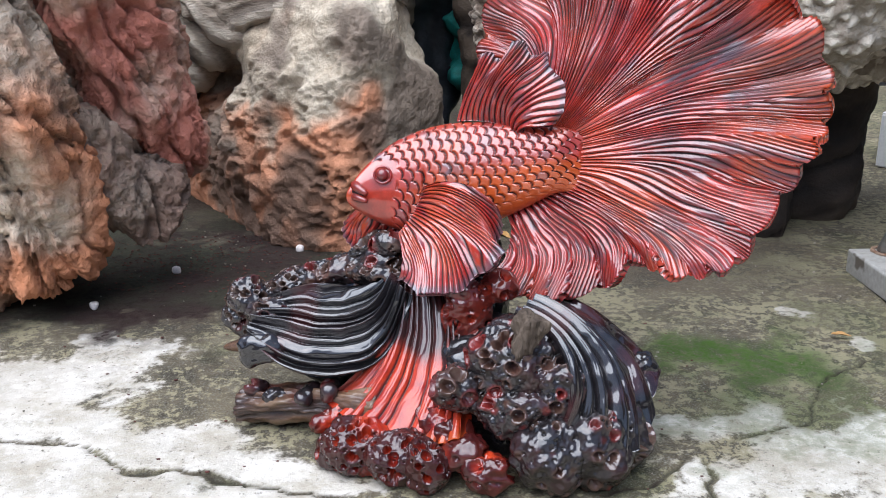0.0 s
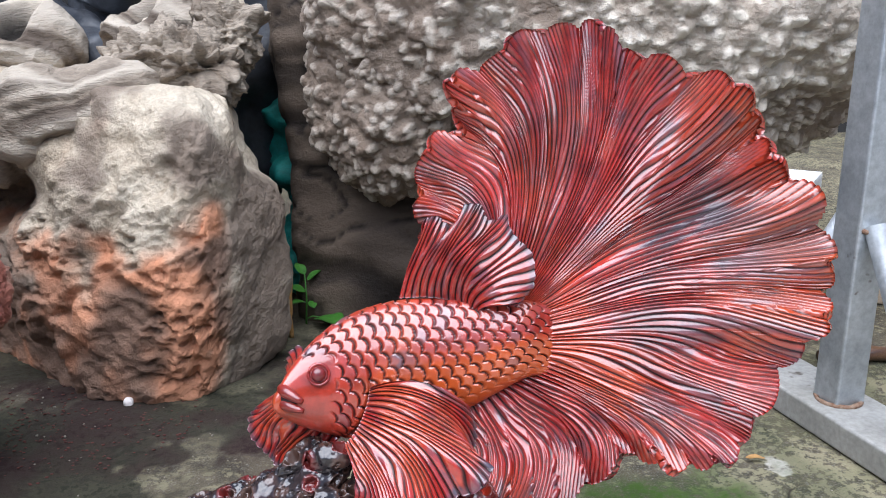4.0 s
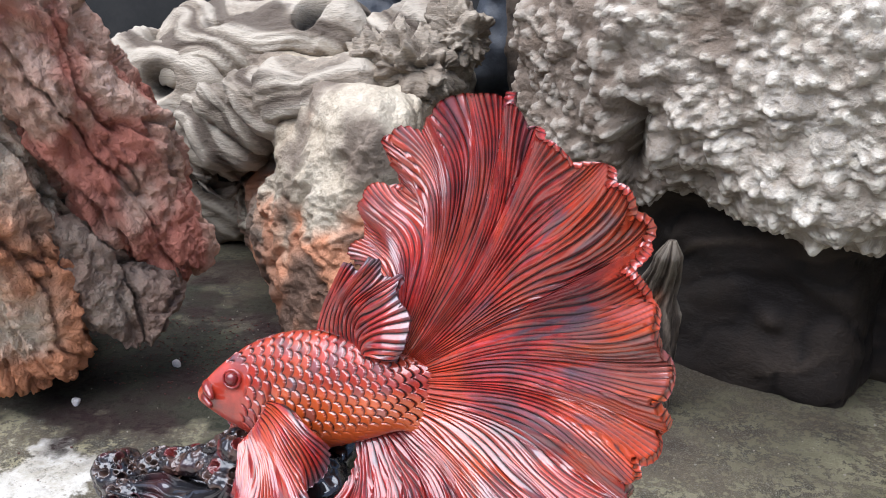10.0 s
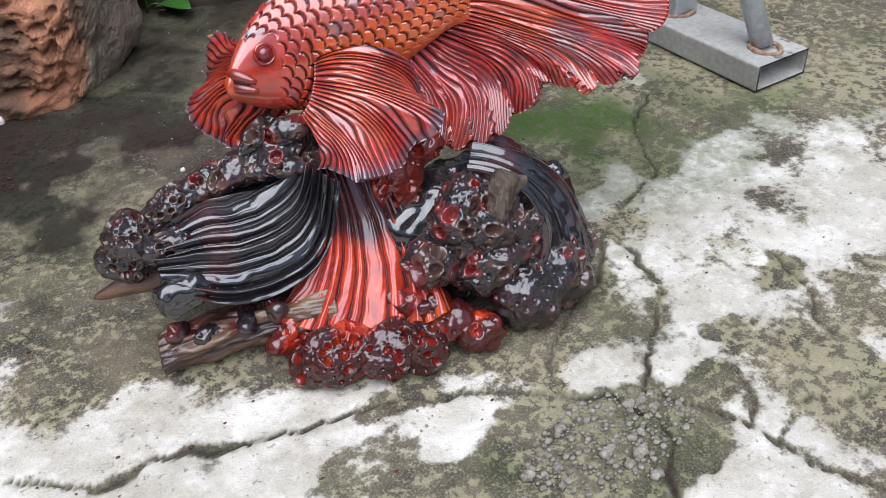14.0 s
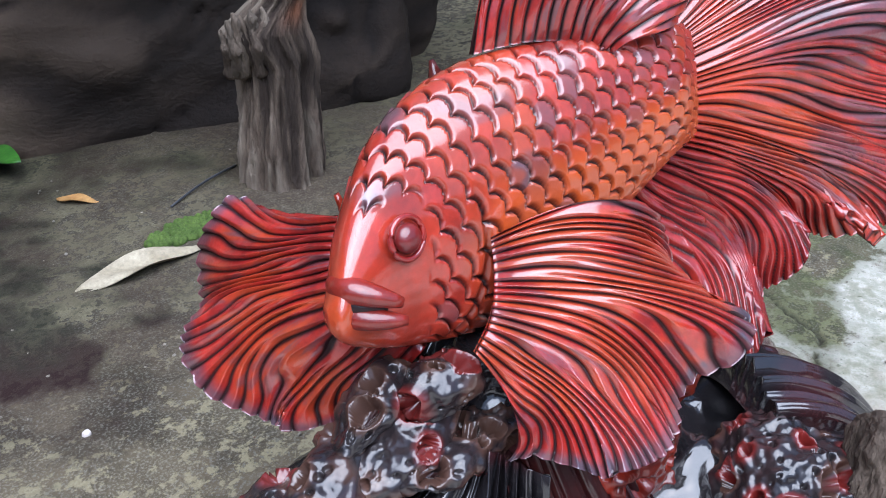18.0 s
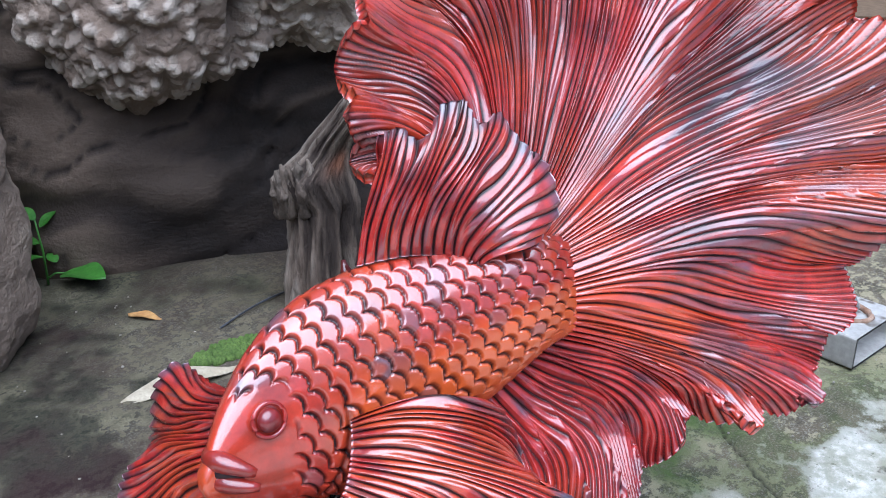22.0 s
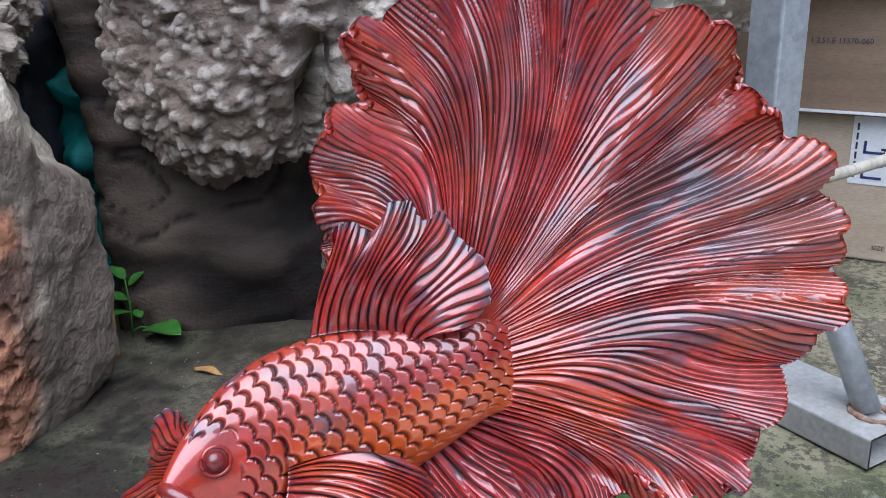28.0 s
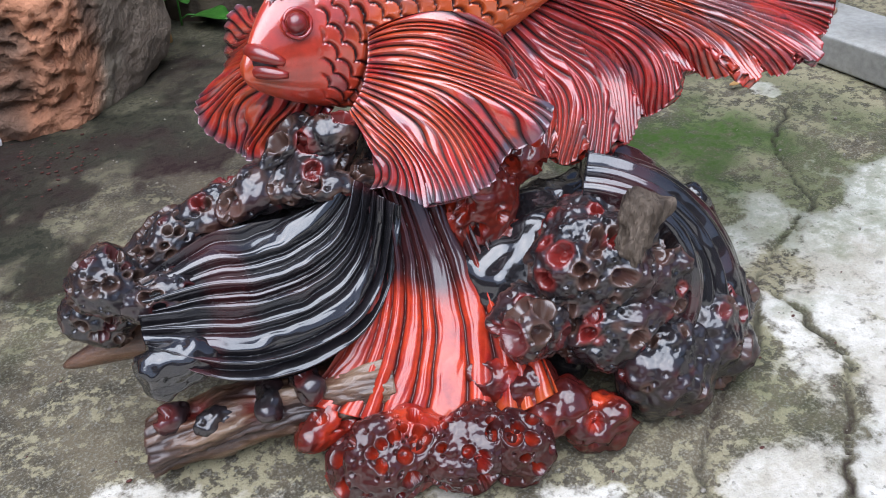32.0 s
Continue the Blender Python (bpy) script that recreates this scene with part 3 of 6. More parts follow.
def tail_fan(pile):
    edge = [(-0.097, 0.045), (-0.101, 0.085), (-0.101, 0.108), (-0.088, 0.135), (-0.070, 0.141), (-0.078, 0.178), (-0.046, 0.196), (-0.021, 0.222), (0.006, 0.221), (0.031, 0.226), (0.064, 0.201), (0.104, 0.187), (0.132, 0.183), (0.158, 0.157), (0.171, 0.116), (0.192, 0.101), (0.207, 0.065), (0.211, 0.041), (0.208, 0.004), (0.197, -0.014), (0.182, -0.042), (0.168, -0.072), (0.150, -0.101), (0.108, -0.113), (0.074, -0.106), (0.053, -0.126), (0.012, -0.147), (-0.020, -0.150), (-0.050, -0.134)]
    keys = [0, 3, 5, 7, 10, 13, 15, 18, 21, 23, 25, 28]
    root = [(-0.036, 0.002), (-0.036, 0.003), (-0.032, 0.003), (-0.026, 0.002), (-0.018, 0.002), (-0.012, 0.000), (-0.006, -0.002), (-0.006, -0.014), (-0.008, -0.030), (-0.012, -0.043), (-0.026, -0.052), (-0.064, -0.070)]
    one = [(-0.036, 0.036), (-0.026, 0.072), (-0.005, 0.10), (0.012, 0.085), (0.027, 0.075), (0.05, 0.06), (0.05, 0.03), (0.06, 0.005), (0.055, -0.025), (0.04, -0.05), (0.015, -0.06), (-0.045, -0.08)]
    two = [(-0.068, 0.050), (-0.052, 0.110), (-0.03, 0.155), (0.006, 0.16), (0.05, 0.14), (0.10, 0.11), (0.115, 0.065), (0.14, 0.015), (0.12, -0.045), (0.085, -0.085), (0.04, -0.095), (-0.04, -0.11)]
    rim = [(0, 0.016), (3, 0.010), (5, 0.0), (7, 0.014), (9, -0.004), (11, -0.006), (12, -0.010), (13.5, 0.002), (15, -0.017), (18, -0.011), (20, 0.010), (22, 0.006), (25, 0.006), (26.5, -0.014), (28, -0.018)]
    columns, rows = 2100, 84
    e = spline(edge, columns)
    i = np.linspace(0, len(edge) - 1, columns)
    length = np.concatenate([[0], np.cumsum(np.linalg.norm(np.diff(e, axis=0), axis=1))])
    u = length / length[-1]
    scallop = np.abs(np.sin(math.pi * (u * 36 + 0.35 * np.sin(u * 40)))) ** 0.6
    out = e - e.mean(0)
    out /= np.linalg.norm(out, axis=1, keepdims=True)
    e = e + out * (0.0095 * (scallop - 0.5))[:, None]
    r, c1, c2 = (soften(keyed(i, keys, k), 60) for k in (root, one, two))
    w_rim = soften(np.interp(i, [a for a, _ in rim], [b for _, b in rim])[:, None], 200)[:, 0]
    s = np.linspace(0, 1, rows)[:, None]
    pq = ((1 - s) ** 3)[..., None] * r + (3 * s * (1 - s) ** 2)[..., None] * c1 + (3 * s**2 * (1 - s))[..., None] * c2 + (s**3)[..., None] * e
    uu, ss = np.broadcast_to(u, (rows, columns)), np.broadcast_to(s, (rows, columns))
    fold = np.exp(-(((i - 13.6) / 1.1) ** 2)) * 0.026 - np.exp(-(((i - 15.4) / 0.9) ** 2)) * 0.006 + np.exp(-(((i - 4.2) / 0.8) ** 2)) * 0.010
    w = 0.010 * (1 - s) ** 3 + w_rim * s**1.7 + 0.042 * s * (1 - s) + fold * 4 * s**1.5 * (1 - s) ** 0.7 * 0.6
    w = w + 0.0105 * s**3.2 * np.sin(2 * math.pi * u * 18 + 1.2 * np.sin(u * 23)) + 0.004 * s**1.5 * np.sin(2 * math.pi * u * 7 + 1.0)
    g = lay(pq[..., 0], pq[..., 1], w)
    crest, x = rays(uu, ss, 64, 5, (0.32, 0.72), 2.0, 0.5)
    across = np.linalg.norm(np.gradient(g, axis=1), axis=-1) * columns
    spacing = across / (64 * (1 + smooth(0.15, 0.45, ss)) * (1 + smooth(0.54, 0.85, ss)))
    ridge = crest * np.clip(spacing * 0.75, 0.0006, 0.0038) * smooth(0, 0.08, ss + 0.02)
    drift = fbm(g.reshape(-1, 3) * 15, 4, 141).reshape(uu.shape)
    hill = lambda a, at, wide: np.exp(-(((a - at) / wide) ** 2))
    orange, blue = brush(uu, ss, g, 0.55 + 0.25 * smooth(0.38, 0.46, uu) + 0.30 * hill(uu, 0.45, 0.08) * np.ones_like(ss), 40)
    warm = 0.50 * hill(uu, 0.76, 0.07) * hill(ss, 0.38, 0.28) + 0.45 * hill(uu, 0.57, 0.09) * smooth(0.70, 0.92, ss + 0.1 * drift)
    # a darker wedge across the fan, close to its fold
    darkness = 0.65 * hill(uu, 0.50, 0.035) * smooth(0.35, 0.6, ss) * smooth(0.97, 0.8, ss)
    deep = 0.55 * smooth(0.05, 0.75, -drift) + 0.45 * hill(uu, 0.90, 0.06) + 0.3 * hill(uu, 0.22, 0.05)
    # Blue channel: groove stain, with the grooves' own shade put into the colour
    pile_tone = np.stack([np.clip(0.32 * orange + warm + 0.25 * smooth(0.1, 0.8, drift), 0, 0.95), np.clip(0.76 * blue * smooth(0.1, 0.45, ss) * (1 - 0.7 * np.clip(warm, 0, 1)) + 0.3 * darkness, 0, 0.95), np.clip(0.98 * smooth(0.56, 0.17, crest) + 0.55 * deep + darkness, 0, 1)], -1)
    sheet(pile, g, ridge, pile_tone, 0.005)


def body(pile):
    # along the fish: p, middle q, half height, half thickness, middle w
    ribs = [(-0.1945, -0.077, 0.004, 0.004, -0.047), (-0.191, -0.0765, 0.010, 0.010, -0.045), (-0.183, -0.0705, 0.022, 0.0150, -0.0375), (-0.168, -0.0635, 0.036, 0.0195, -0.027), (-0.148, -0.058, 0.0470, 0.0235, -0.0160), (-0.120, -0.053, 0.0535, 0.0255, -0.0075), (-0.085, -0.045, 0.0510, 0.0245, -0.0005), (-0.048, -0.034, 0.0430, 0.0210, 0.0040), (-0.012, -0.024, 0.031, 0.0145, 0.006), (0.004, -0.023, 0.0275, 0.0080, 0.0115), (0.011, -0.023, 0.0270, 0.0040, 0.0150), (0.017, -0.022, 0.0240, 0.0020, 0.0240)]
    rows, columns = 420, 420
    k = spline(ribs, rows)
    a = np.linspace(0, 2 * math.pi, columns, endpoint=False)
    ca, sa = np.cos(a)[None], np.sin(a)[None]
    # 0 at the seen flank, turning over the back
    q = k[:, 1:2] + k[:, 2:3] * sa
    w = k[:, 4:5] - k[:, 3:4] * np.sign(ca) * np.abs(ca) ** 0.9
    g = lay(np.broadcast_to(k[:, 0:1], q.shape), q, w)
    n = normals(g, True)
    n *= np.sign((n * (g - g.mean(1, keepdims=True))).sum())
    along = np.broadcast_to(k[:, 0:1], q.shape)
    # arc length round the fullest section, from the middle of the back: 0 there, to both sides
    step = np.hypot(0.053 * np.cos(a), 0.027 * np.sin(a))
    arc = np.cumsum(step) * (a[1] - a[0])
    whole_arc = arc[-1]
    arc = np.mod(arc - arc[columns // 4] + whole_arc / 2, whole_arc) - whole_arc / 2
    x, side = along + 0 * arc[None], np.abs(arc)[None] + 0 * along
    # scales overlap towards the tail and the back: a along that way, b across it
    turn = 0.5
    wob = 0.0012 * fbm(g.reshape(-1, 3) * 40, 2, 61).reshape(q.shape)
    va, vb = x * math.cos(turn) - side * math.sin(turn) + wob, x * math.sin(turn) + side * math.cos(turn) - wob
    pitch, half, R = 0.0156, 0.0136, 0.0084
    gap, facing = np.full(q.shape, 9.0), np.zeros(q.shape)
    rise, idx, done = np.zeros(q.shape), np.zeros(q.shape), np.zeros(q.shape, bool)
    base = np.floor(va / (pitch / 2)).astype(int)
    for step in range(-3, 3):
        row = base + step
        ca_ = row * (pitch / 2)
        cb = (np.round(vb / half - 0.5 * (row % 2)) + 0.5 * (row % 2)) * half
        da, db = (va - ca_), vb - cb
        r = np.hypot(da, db)
        inside = (r < R) & ~done
        free = ~done & ~inside & (da > 0) & (r - R < gap)
        gap, facing = np.where(free, r - R, gap), np.where(free, da / (r + 1e-9), facing)
        rise = np.where(inside, np.clip((da + R) / (2 * R), 0, 1), rise)
        idx = np.where(inside, lattice(row, np.round(cb / half * 2).astype(int), 0 * row, 3), idx)
        done |= inside
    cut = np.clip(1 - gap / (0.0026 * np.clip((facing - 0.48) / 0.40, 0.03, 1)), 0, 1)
    # bare snout and brow, scaled cheek behind the eye
    face = -0.179 + 0.027 * smooth(0.022, 0.050, side) - 0.002 * smooth(0.075, 0.09, side)
    eye_clear = smooth(0.0105, 0.0135, np.hypot(x + 0.1610, (side - 0.062) * 0.9))
    scaled = smooth(0.0, 0.007, x - face) * np.where(side < 0.09, eye_clear, 1)
    belly = smooth(0.098, 0.112, side) * smooth(-0.13, -0.10, x)
    scaled = scaled * (1 - 0.85 * belly)
    gill = -0.124 - 9.0 * (side - 0.075) ** 2
    cover = np.exp(-(((x - gill) / 0.0016) ** 2)) * smooth(0.050, 0.064, side) * smooth(0.130, 0.118, side)
    h = scaled * (0.0013 * (rise - 0.6) - 0.0019 * smooth(0, 0.8, cut)) - 0.0020 * cover
    low = smooth(0.050, 0.080, side)
    patch = fbm(g.reshape(-1, 3) * 22, 3, 77).reshape(q.shape)
    grime = fbm(g.reshape(-1, 3) * np.array([30, 30, 55]), 3, 87).reshape(q.shape)
    blue = smooth(0.45, 0.75, grime + 0.35 * patch) * smooth(0.085, 0.055, side)
    # Scale cuts and gill line: dark stain plus shade painted into the recesses
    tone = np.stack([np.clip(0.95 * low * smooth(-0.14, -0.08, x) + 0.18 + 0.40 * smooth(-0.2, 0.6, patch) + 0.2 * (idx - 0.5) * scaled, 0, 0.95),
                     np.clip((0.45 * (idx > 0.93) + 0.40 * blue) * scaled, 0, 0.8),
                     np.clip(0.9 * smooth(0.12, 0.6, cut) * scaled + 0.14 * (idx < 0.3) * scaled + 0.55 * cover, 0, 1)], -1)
    g = g + n * h[..., None]
    v = g.reshape(-1, 3)
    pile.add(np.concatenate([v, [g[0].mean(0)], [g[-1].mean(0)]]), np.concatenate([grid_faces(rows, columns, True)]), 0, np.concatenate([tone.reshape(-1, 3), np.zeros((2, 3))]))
    tip = len(v)
    ring = np.arange(columns)
    pile.f += [[int(pile.n - 2), int(pile.n - 2 - tip + b), int(pile.n - 2 - tip + a_)] for a_, b in zip(ring, np.roll(ring, -1))]
    pile.m += [0] * columns


def pebble(pile, centre, radii, turn=None, tint=(0, 0, 0), rows=16, columns=24):
    lump(pile, centre, radii, rows, columns, lambda p, n: 0 * p[:, 0], 0, 2.0, turn, np.broadcast_to(tint, (rows * columns, 3)))


def head_details(pile):
    axes = Matrix((PLANE_P.tolist(), PLANE_Q.tolist(), PLANE_N.tolist())).transposed()
    for side in (-1, 1):
        # eye: raised ring, groove and dome
        c = lay(-0.1610, -0.0550, -0.0265 + side * 0.0200)
        tilt = axes @ Matrix.Rotation(radians(side * 22), 3, "Y")
        ring = []
        for b in np.linspace(0, 2 * math.pi, 33):
            ring.append(np.array(tilt @ Vector((0.0078 * math.cos(b), 0.0078 * math.sin(b), 0))) + c)
        tube(pile, ring, 0.0012, 8, tint=(0, 0, 0.1), caps=False)
        pebble(pile, c + 0.0006 * side * PLANE_N, (0.0056, 0.0056, 0.0040), tilt, (0, 0.1, 0.45))
    t = np.linspace(-1, 1, 25)
    # upper lip, a dark bar in place of the mouth's shaded gap, lower lip
    for dq, ahead, r, tint in ((0.0040, 0.0022, 0.0050, (0.1, 0, 0.35)), (-0.0012, 0.0022, 0.0036, (0, 0.2, 1)), (-0.0062, 0.0032, 0.0044, (0.1, 0, 0.4))):
        reach = 0.86 if tint[2] == 1 else 1.0
        lip = [lay(-0.1895 + ahead + 0.018 * abs(k * reach) ** 2.2, -0.0715 + dq * (1 - 0.35 * abs(k) ** 3) - 0.0060 * abs(k * reach) ** 2.5, -0.0455 + 0.0190 * k * reach + 0.008 * abs(k) ** 2) for k in t]
        tube(pile, lip, r * (1 - 0.6 * np.abs(t) ** 4), 14, tint=tint)
    # dark beads put where the nostrils' shaded holes would be
    for side in (-1, 1):
        pebble(pile, lay(-0.1822, -0.0580, -0.0400 + side * 0.0085), (0.0016, 0.0020, 0.0012), axes, (0, 0.2, 0.9), 8, 12)


def ribbed_fin(pile, root, one, two, edge, count, rows, columns, seed, wave=0.004, thick=0.004, scallops=9, lift=0.0030, dark=0.45, forks=(0.34,), lobe=0.004, sway=1.1, jitter=0.32):
    """A side or back fin from curves of keys in yard metres: its root, two inner guides and its outer edge."""
    r, c1, c2, e = (spline(k, columns) for k in (root, one, two, edge))
    u = np.linspace(0, 1, columns)
    out = e - r
    out /= np.linalg.norm(out, axis=1, keepdims=True) + 1e-9
    e = e + out * (lobe * (np.abs(np.sin(math.pi * (u * scallops + 0.3))) ** 0.6 - 0.5))[:, None]
    s = np.linspace(0, 1, rows)[:, None]
    g = ((1 - s) ** 3)[..., None] * r + (3 * s * (1 - s) ** 2)[..., None] * c1 + (3 * s**2 * (1 - s))[..., None] * c2 + (s**3)[..., None] * e
    n = normals(g)
    g = g + n * (wave * s**2.5 * np.sin(2 * math.pi * u * scallops / 2 + seed))[..., None]
    uu, ss = np.broadcast_to(u, (rows, columns)), np.broadcast_to(s, (rows, columns))
    crest, _ = rays(uu, ss, count, seed, forks, sway, jitter)
    orange, blue = brush(uu * 0.5, ss, g, 1.3 * dark, seed)
    # Grooves between rays coloured dark, part stain and part painted shade
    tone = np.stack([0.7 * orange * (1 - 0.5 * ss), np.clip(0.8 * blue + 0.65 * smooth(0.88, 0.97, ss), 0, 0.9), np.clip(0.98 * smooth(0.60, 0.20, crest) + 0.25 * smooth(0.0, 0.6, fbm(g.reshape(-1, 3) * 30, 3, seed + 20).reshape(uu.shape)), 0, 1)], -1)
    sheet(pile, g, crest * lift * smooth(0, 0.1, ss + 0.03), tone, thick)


def fish():
    pile = Pile()
    tail_fan(pile)
    body(pile)
    head_details(pile)
    # back fin, curling over to the tail
    ribbed_fin(pile, [lay(-0.110, 0.004, -0.008), lay(-0.086, 0.006, -0.008), lay(-0.062, 0.003, -0.007), lay(-0.046, -0.004, -0.008)],
               [lay(-0.103, 0.034, -0.010), lay(-0.086, 0.036, -0.018), lay(-0.064, 0.030, -0.024), lay(-0.042, 0.006, -0.020)],
               [lay(-0.096, 0.050, -0.012), lay(-0.062, 0.050, -0.026), lay(-0.036, 0.044, -0.028), lay(-0.022, -0.001, -0.020)],
               [lay(-0.087, 0.064, -0.010), lay(-0.081, 0.069, -0.014), lay(-0.0706, 0.064, -0.010), lay(-0.0583, 0.078, -0.014), lay(-0.0504, 0.077, -0.010), lay(-0.0434, 0.068, -0.014), lay(-0.0287, 0.0735, -0.008), lay(-0.0243, 0.058, -0.014), lay(-0.0100, 0.041, -0.008), lay(-0.0055, 0.019, -0.014), lay(-0.0134, 0.004, -0.010)], 13, 76, 520, 71, scallops=5, lobe=0.002, wave=0.004, lift=0.0024, sway=0.5, jitter=0.15)
    # near side fin, springing from behind the gill cover
    ribbed_fin(pile, [(-0.018, 0.808, 0.229), (-0.023, 0.802, 0.216), (-0.031, 0.797, 0.203), (-0.040, 0.797, 0.192)],
               [(0.006, 0.782, 0.250), (0.002, 0.772, 0.222), (-0.012, 0.776, 0.196), (-0.036, 0.786, 0.180)],
               [(0.037, 0.769, 0.244), (0.032, 0.750, 0.206), (0.002, 0.754, 0.176), (-0.033, 0.776, 0.165)],
               [(0.042, 0.776, 0.212), (0.049, 0.764, 0.193), (0.045, 0.745, 0.193), (0.050, 0.731, 0.187), (0.040, 0.733, 0.175), (0.022, 0.738, 0.165), (0.010, 0.736, 0.153), (-0.008, 0.740, 0.151), (-0.022, 0.742, 0.151), (-0.030, 0.758, 0.152), (-0.035, 0.780, 0.151)], 17, 70, 520, 83, scallops=6, lobe=0.004, wave=0.006)
    # far side fin, spread out behind the head
    ribbed_fin(pile, [(-0.050, 0.852, 0.236), (-0.058, 0.850, 0.226), (-0.062, 0.846, 0.214), (-0.060, 0.838, 0.200), (-0.040, 0.822, 0.184)],
               [(-0.050, 0.874, 0.228), (-0.064, 0.874, 0.216), (-0.074, 0.868, 0.200), (-0.072, 0.852, 0.184), (-0.046, 0.830, 0.174)],
               [(-0.050, 0.900, 0.220), (-0.068, 0.902, 0.206), (-0.084, 0.888, 0.188), (-0.080, 0.862, 0.166), (-0.050, 0.836, 0.164)],
               [(-0.046, 0.912, 0.214), (-0.056, 0.924, 0.217), (-0.064, 0.936, 0.194), (-0.078, 0.928, 0.178), (-0.091, 0.911, 0.175), (-0.099, 0.894, 0.163), (-0.092, 0.870, 0.155), (-0.087, 0.857, 0.150), (-0.066, 0.844, 0.154), (-0.048, 0.834, 0.158)], 15, 64, 460, 97, scallops=5, lobe=0.004, wave=0.005)
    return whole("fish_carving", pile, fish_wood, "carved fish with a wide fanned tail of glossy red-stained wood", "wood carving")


fish()


# ---- the root stand under the fish ----
def pitted(pitch, depth, seed, red=0.8, lip=0.0012, rough=0.003, fill=0.75, wide=(0.22, 0.42), dark=0.0):
    """Worm-eaten skin: round holes of two sizes bored into rough wood; the bores are stained red, the rest partly blackened."""
    def shape(v, n):
        size = pitch * 1.25
        w = v + 0.10 * size * np.stack([fbm(v * 90, 2, seed), fbm(v * 90, 2, seed + 1), fbm(v * 90, 2, seed + 2)], 1)
        r, k = cells(w / size, seed + 3)
        rr = wide[0] + 0.02 + (wide[1] - wide[0]) * k
        there = (lattice((k * 1e5).astype(int), 0, 0, seed) < fill)
        hole = (1 - smooth(rr * 0.88, rr, r)) * there
        rim = np.exp(-(((r - rr) / 0.13) ** 2)) * there * (r < rr + 0.2)
        r2, k2 = cells(w / (0.42 * size), seed + 9)
        small = (1 - smooth(0.22, 0.34, r2)) * (k2 > 0.55)
        f = fbm(v * 42, 4, seed + 7, 0.55)
        ridge = 1 - np.abs(fbm(v * 24, 3, seed + 8))
        h = rough * (0.7 * f + 1.3 * (ridge - 0.65) + 0.22 * fbm(v * 130, 3, seed + 5)) + 0.3 * lip * rim - depth * hole - 0.3 * depth * small * (1 - hole)
        stain = np.where(lattice((k * 1e5).astype(int), 1, 0, seed) < 0.3, 1.0, 0.12)
        black = dark * smooth(-1.1, -0.15, fbm(v * 30, 3, seed + 17) + 0.4 * small) * (1 - hole)
        warm = red * np.clip(stain * np.maximum(rim * 0.8, hole) + 0.06 * smooth(0.2, 0.7, f), 0, 1)
        # bore centres painted darker, like shade inside; some rims painted paler, as if lit
        return h, np.stack([np.clip(warm + black, 0, 1), np.clip(0.15 * smooth(0.15, 0.7, f) * red + 0.8 * (1 - smooth(rr * 0.45, rr * 0.8, r)) * there * (dark > 0), 0, 1), 0.3 * rim * (stain < 0.5) * (red > 0)], -1)
    return shape


def rooted(part_name, pile, material, base, label=""):
    """Sets a part made in yard metres under the stand."""
    at = np.array(base.matrix_world.translation)
    pile.v = [v - at for v in pile.v]
    return part(part_name, pile, material, base, label)


def fluted(pile, guides, count, across, rows, columns, lift, thick, tone_of, seed, uneven=0.5, power=0.8):
    """A carved solid strip from four guide curves, with flutes that run across (from first guide to last) or along them."""
    r, c1, c2, e = (spline(k, columns) for k in guides)
    s = np.linspace(0, 1, rows)[:, None]
    g = ((1 - s) ** 3)[..., None] * r + (3 * s * (1 - s) ** 2)[..., None] * c1 + (3 * s**2 * (1 - s))[..., None] * c2 + (s**3)[..., None] * e
    uu, ss = np.broadcast_to(np.linspace(0, 1, columns), (rows, columns)), np.broadcast_to(s, (rows, columns))
    x = uu if across else ss
    wander = fbm(g.reshape(-1, 3) * 11, 2, seed).reshape(uu.shape) + 0.15 * fbm(g.reshape(-1, 3) * 60, 2, seed + 1).reshape(uu.shape)
    phase = (x + 0.04 * np.sin(9 * x + seed) + 0.015 * np.sin(31 * x)) * count + uneven * wander
    crest = np.abs(np.sin(math.pi * phase)) ** power
    height = lift * crest * (0.35 + 0.65 * lattice(np.floor(phase).astype(int), 0, 0, seed)) + 0.12 * lift * wander + 0.05 * lift * np.abs(np.sin(math.pi * (3 * phase + 0.8 * wander)))
    n = normals(g)
    n *= np.sign((n * np.array([-0.2, -1.0, 0.5])).sum(-1).mean())
    front = g + n * height[..., None]
    back = g - n * thick * (0.3 + 0.7 * np.sin(math.pi * np.clip(ss, 0.02, 0.98)))[..., None]
    f = grid_faces(rows, columns)
    count_v = rows * columns
    rim = np.array(list(range(columns)) + [k * columns + columns - 1 for k in range(1, rows)] + [(rows - 1) * columns + k for k in range(columns - 2, -1, -1)] + [k * columns for k in range(rows - 2, 0, -1)])
    nxt = np.roll(rim, -1)
    tone = tone_of(uu, ss, crest, g)
    pile.add(np.concatenate([front.reshape(-1, 3), back.reshape(-1, 3)]), np.concatenate([f, f[:, ::-1] + count_v, np.stack([rim, nxt, nxt + count_v, rim + count_v], 1)]), 0, np.concatenate([tone.reshape(-1, 3)] * 2))


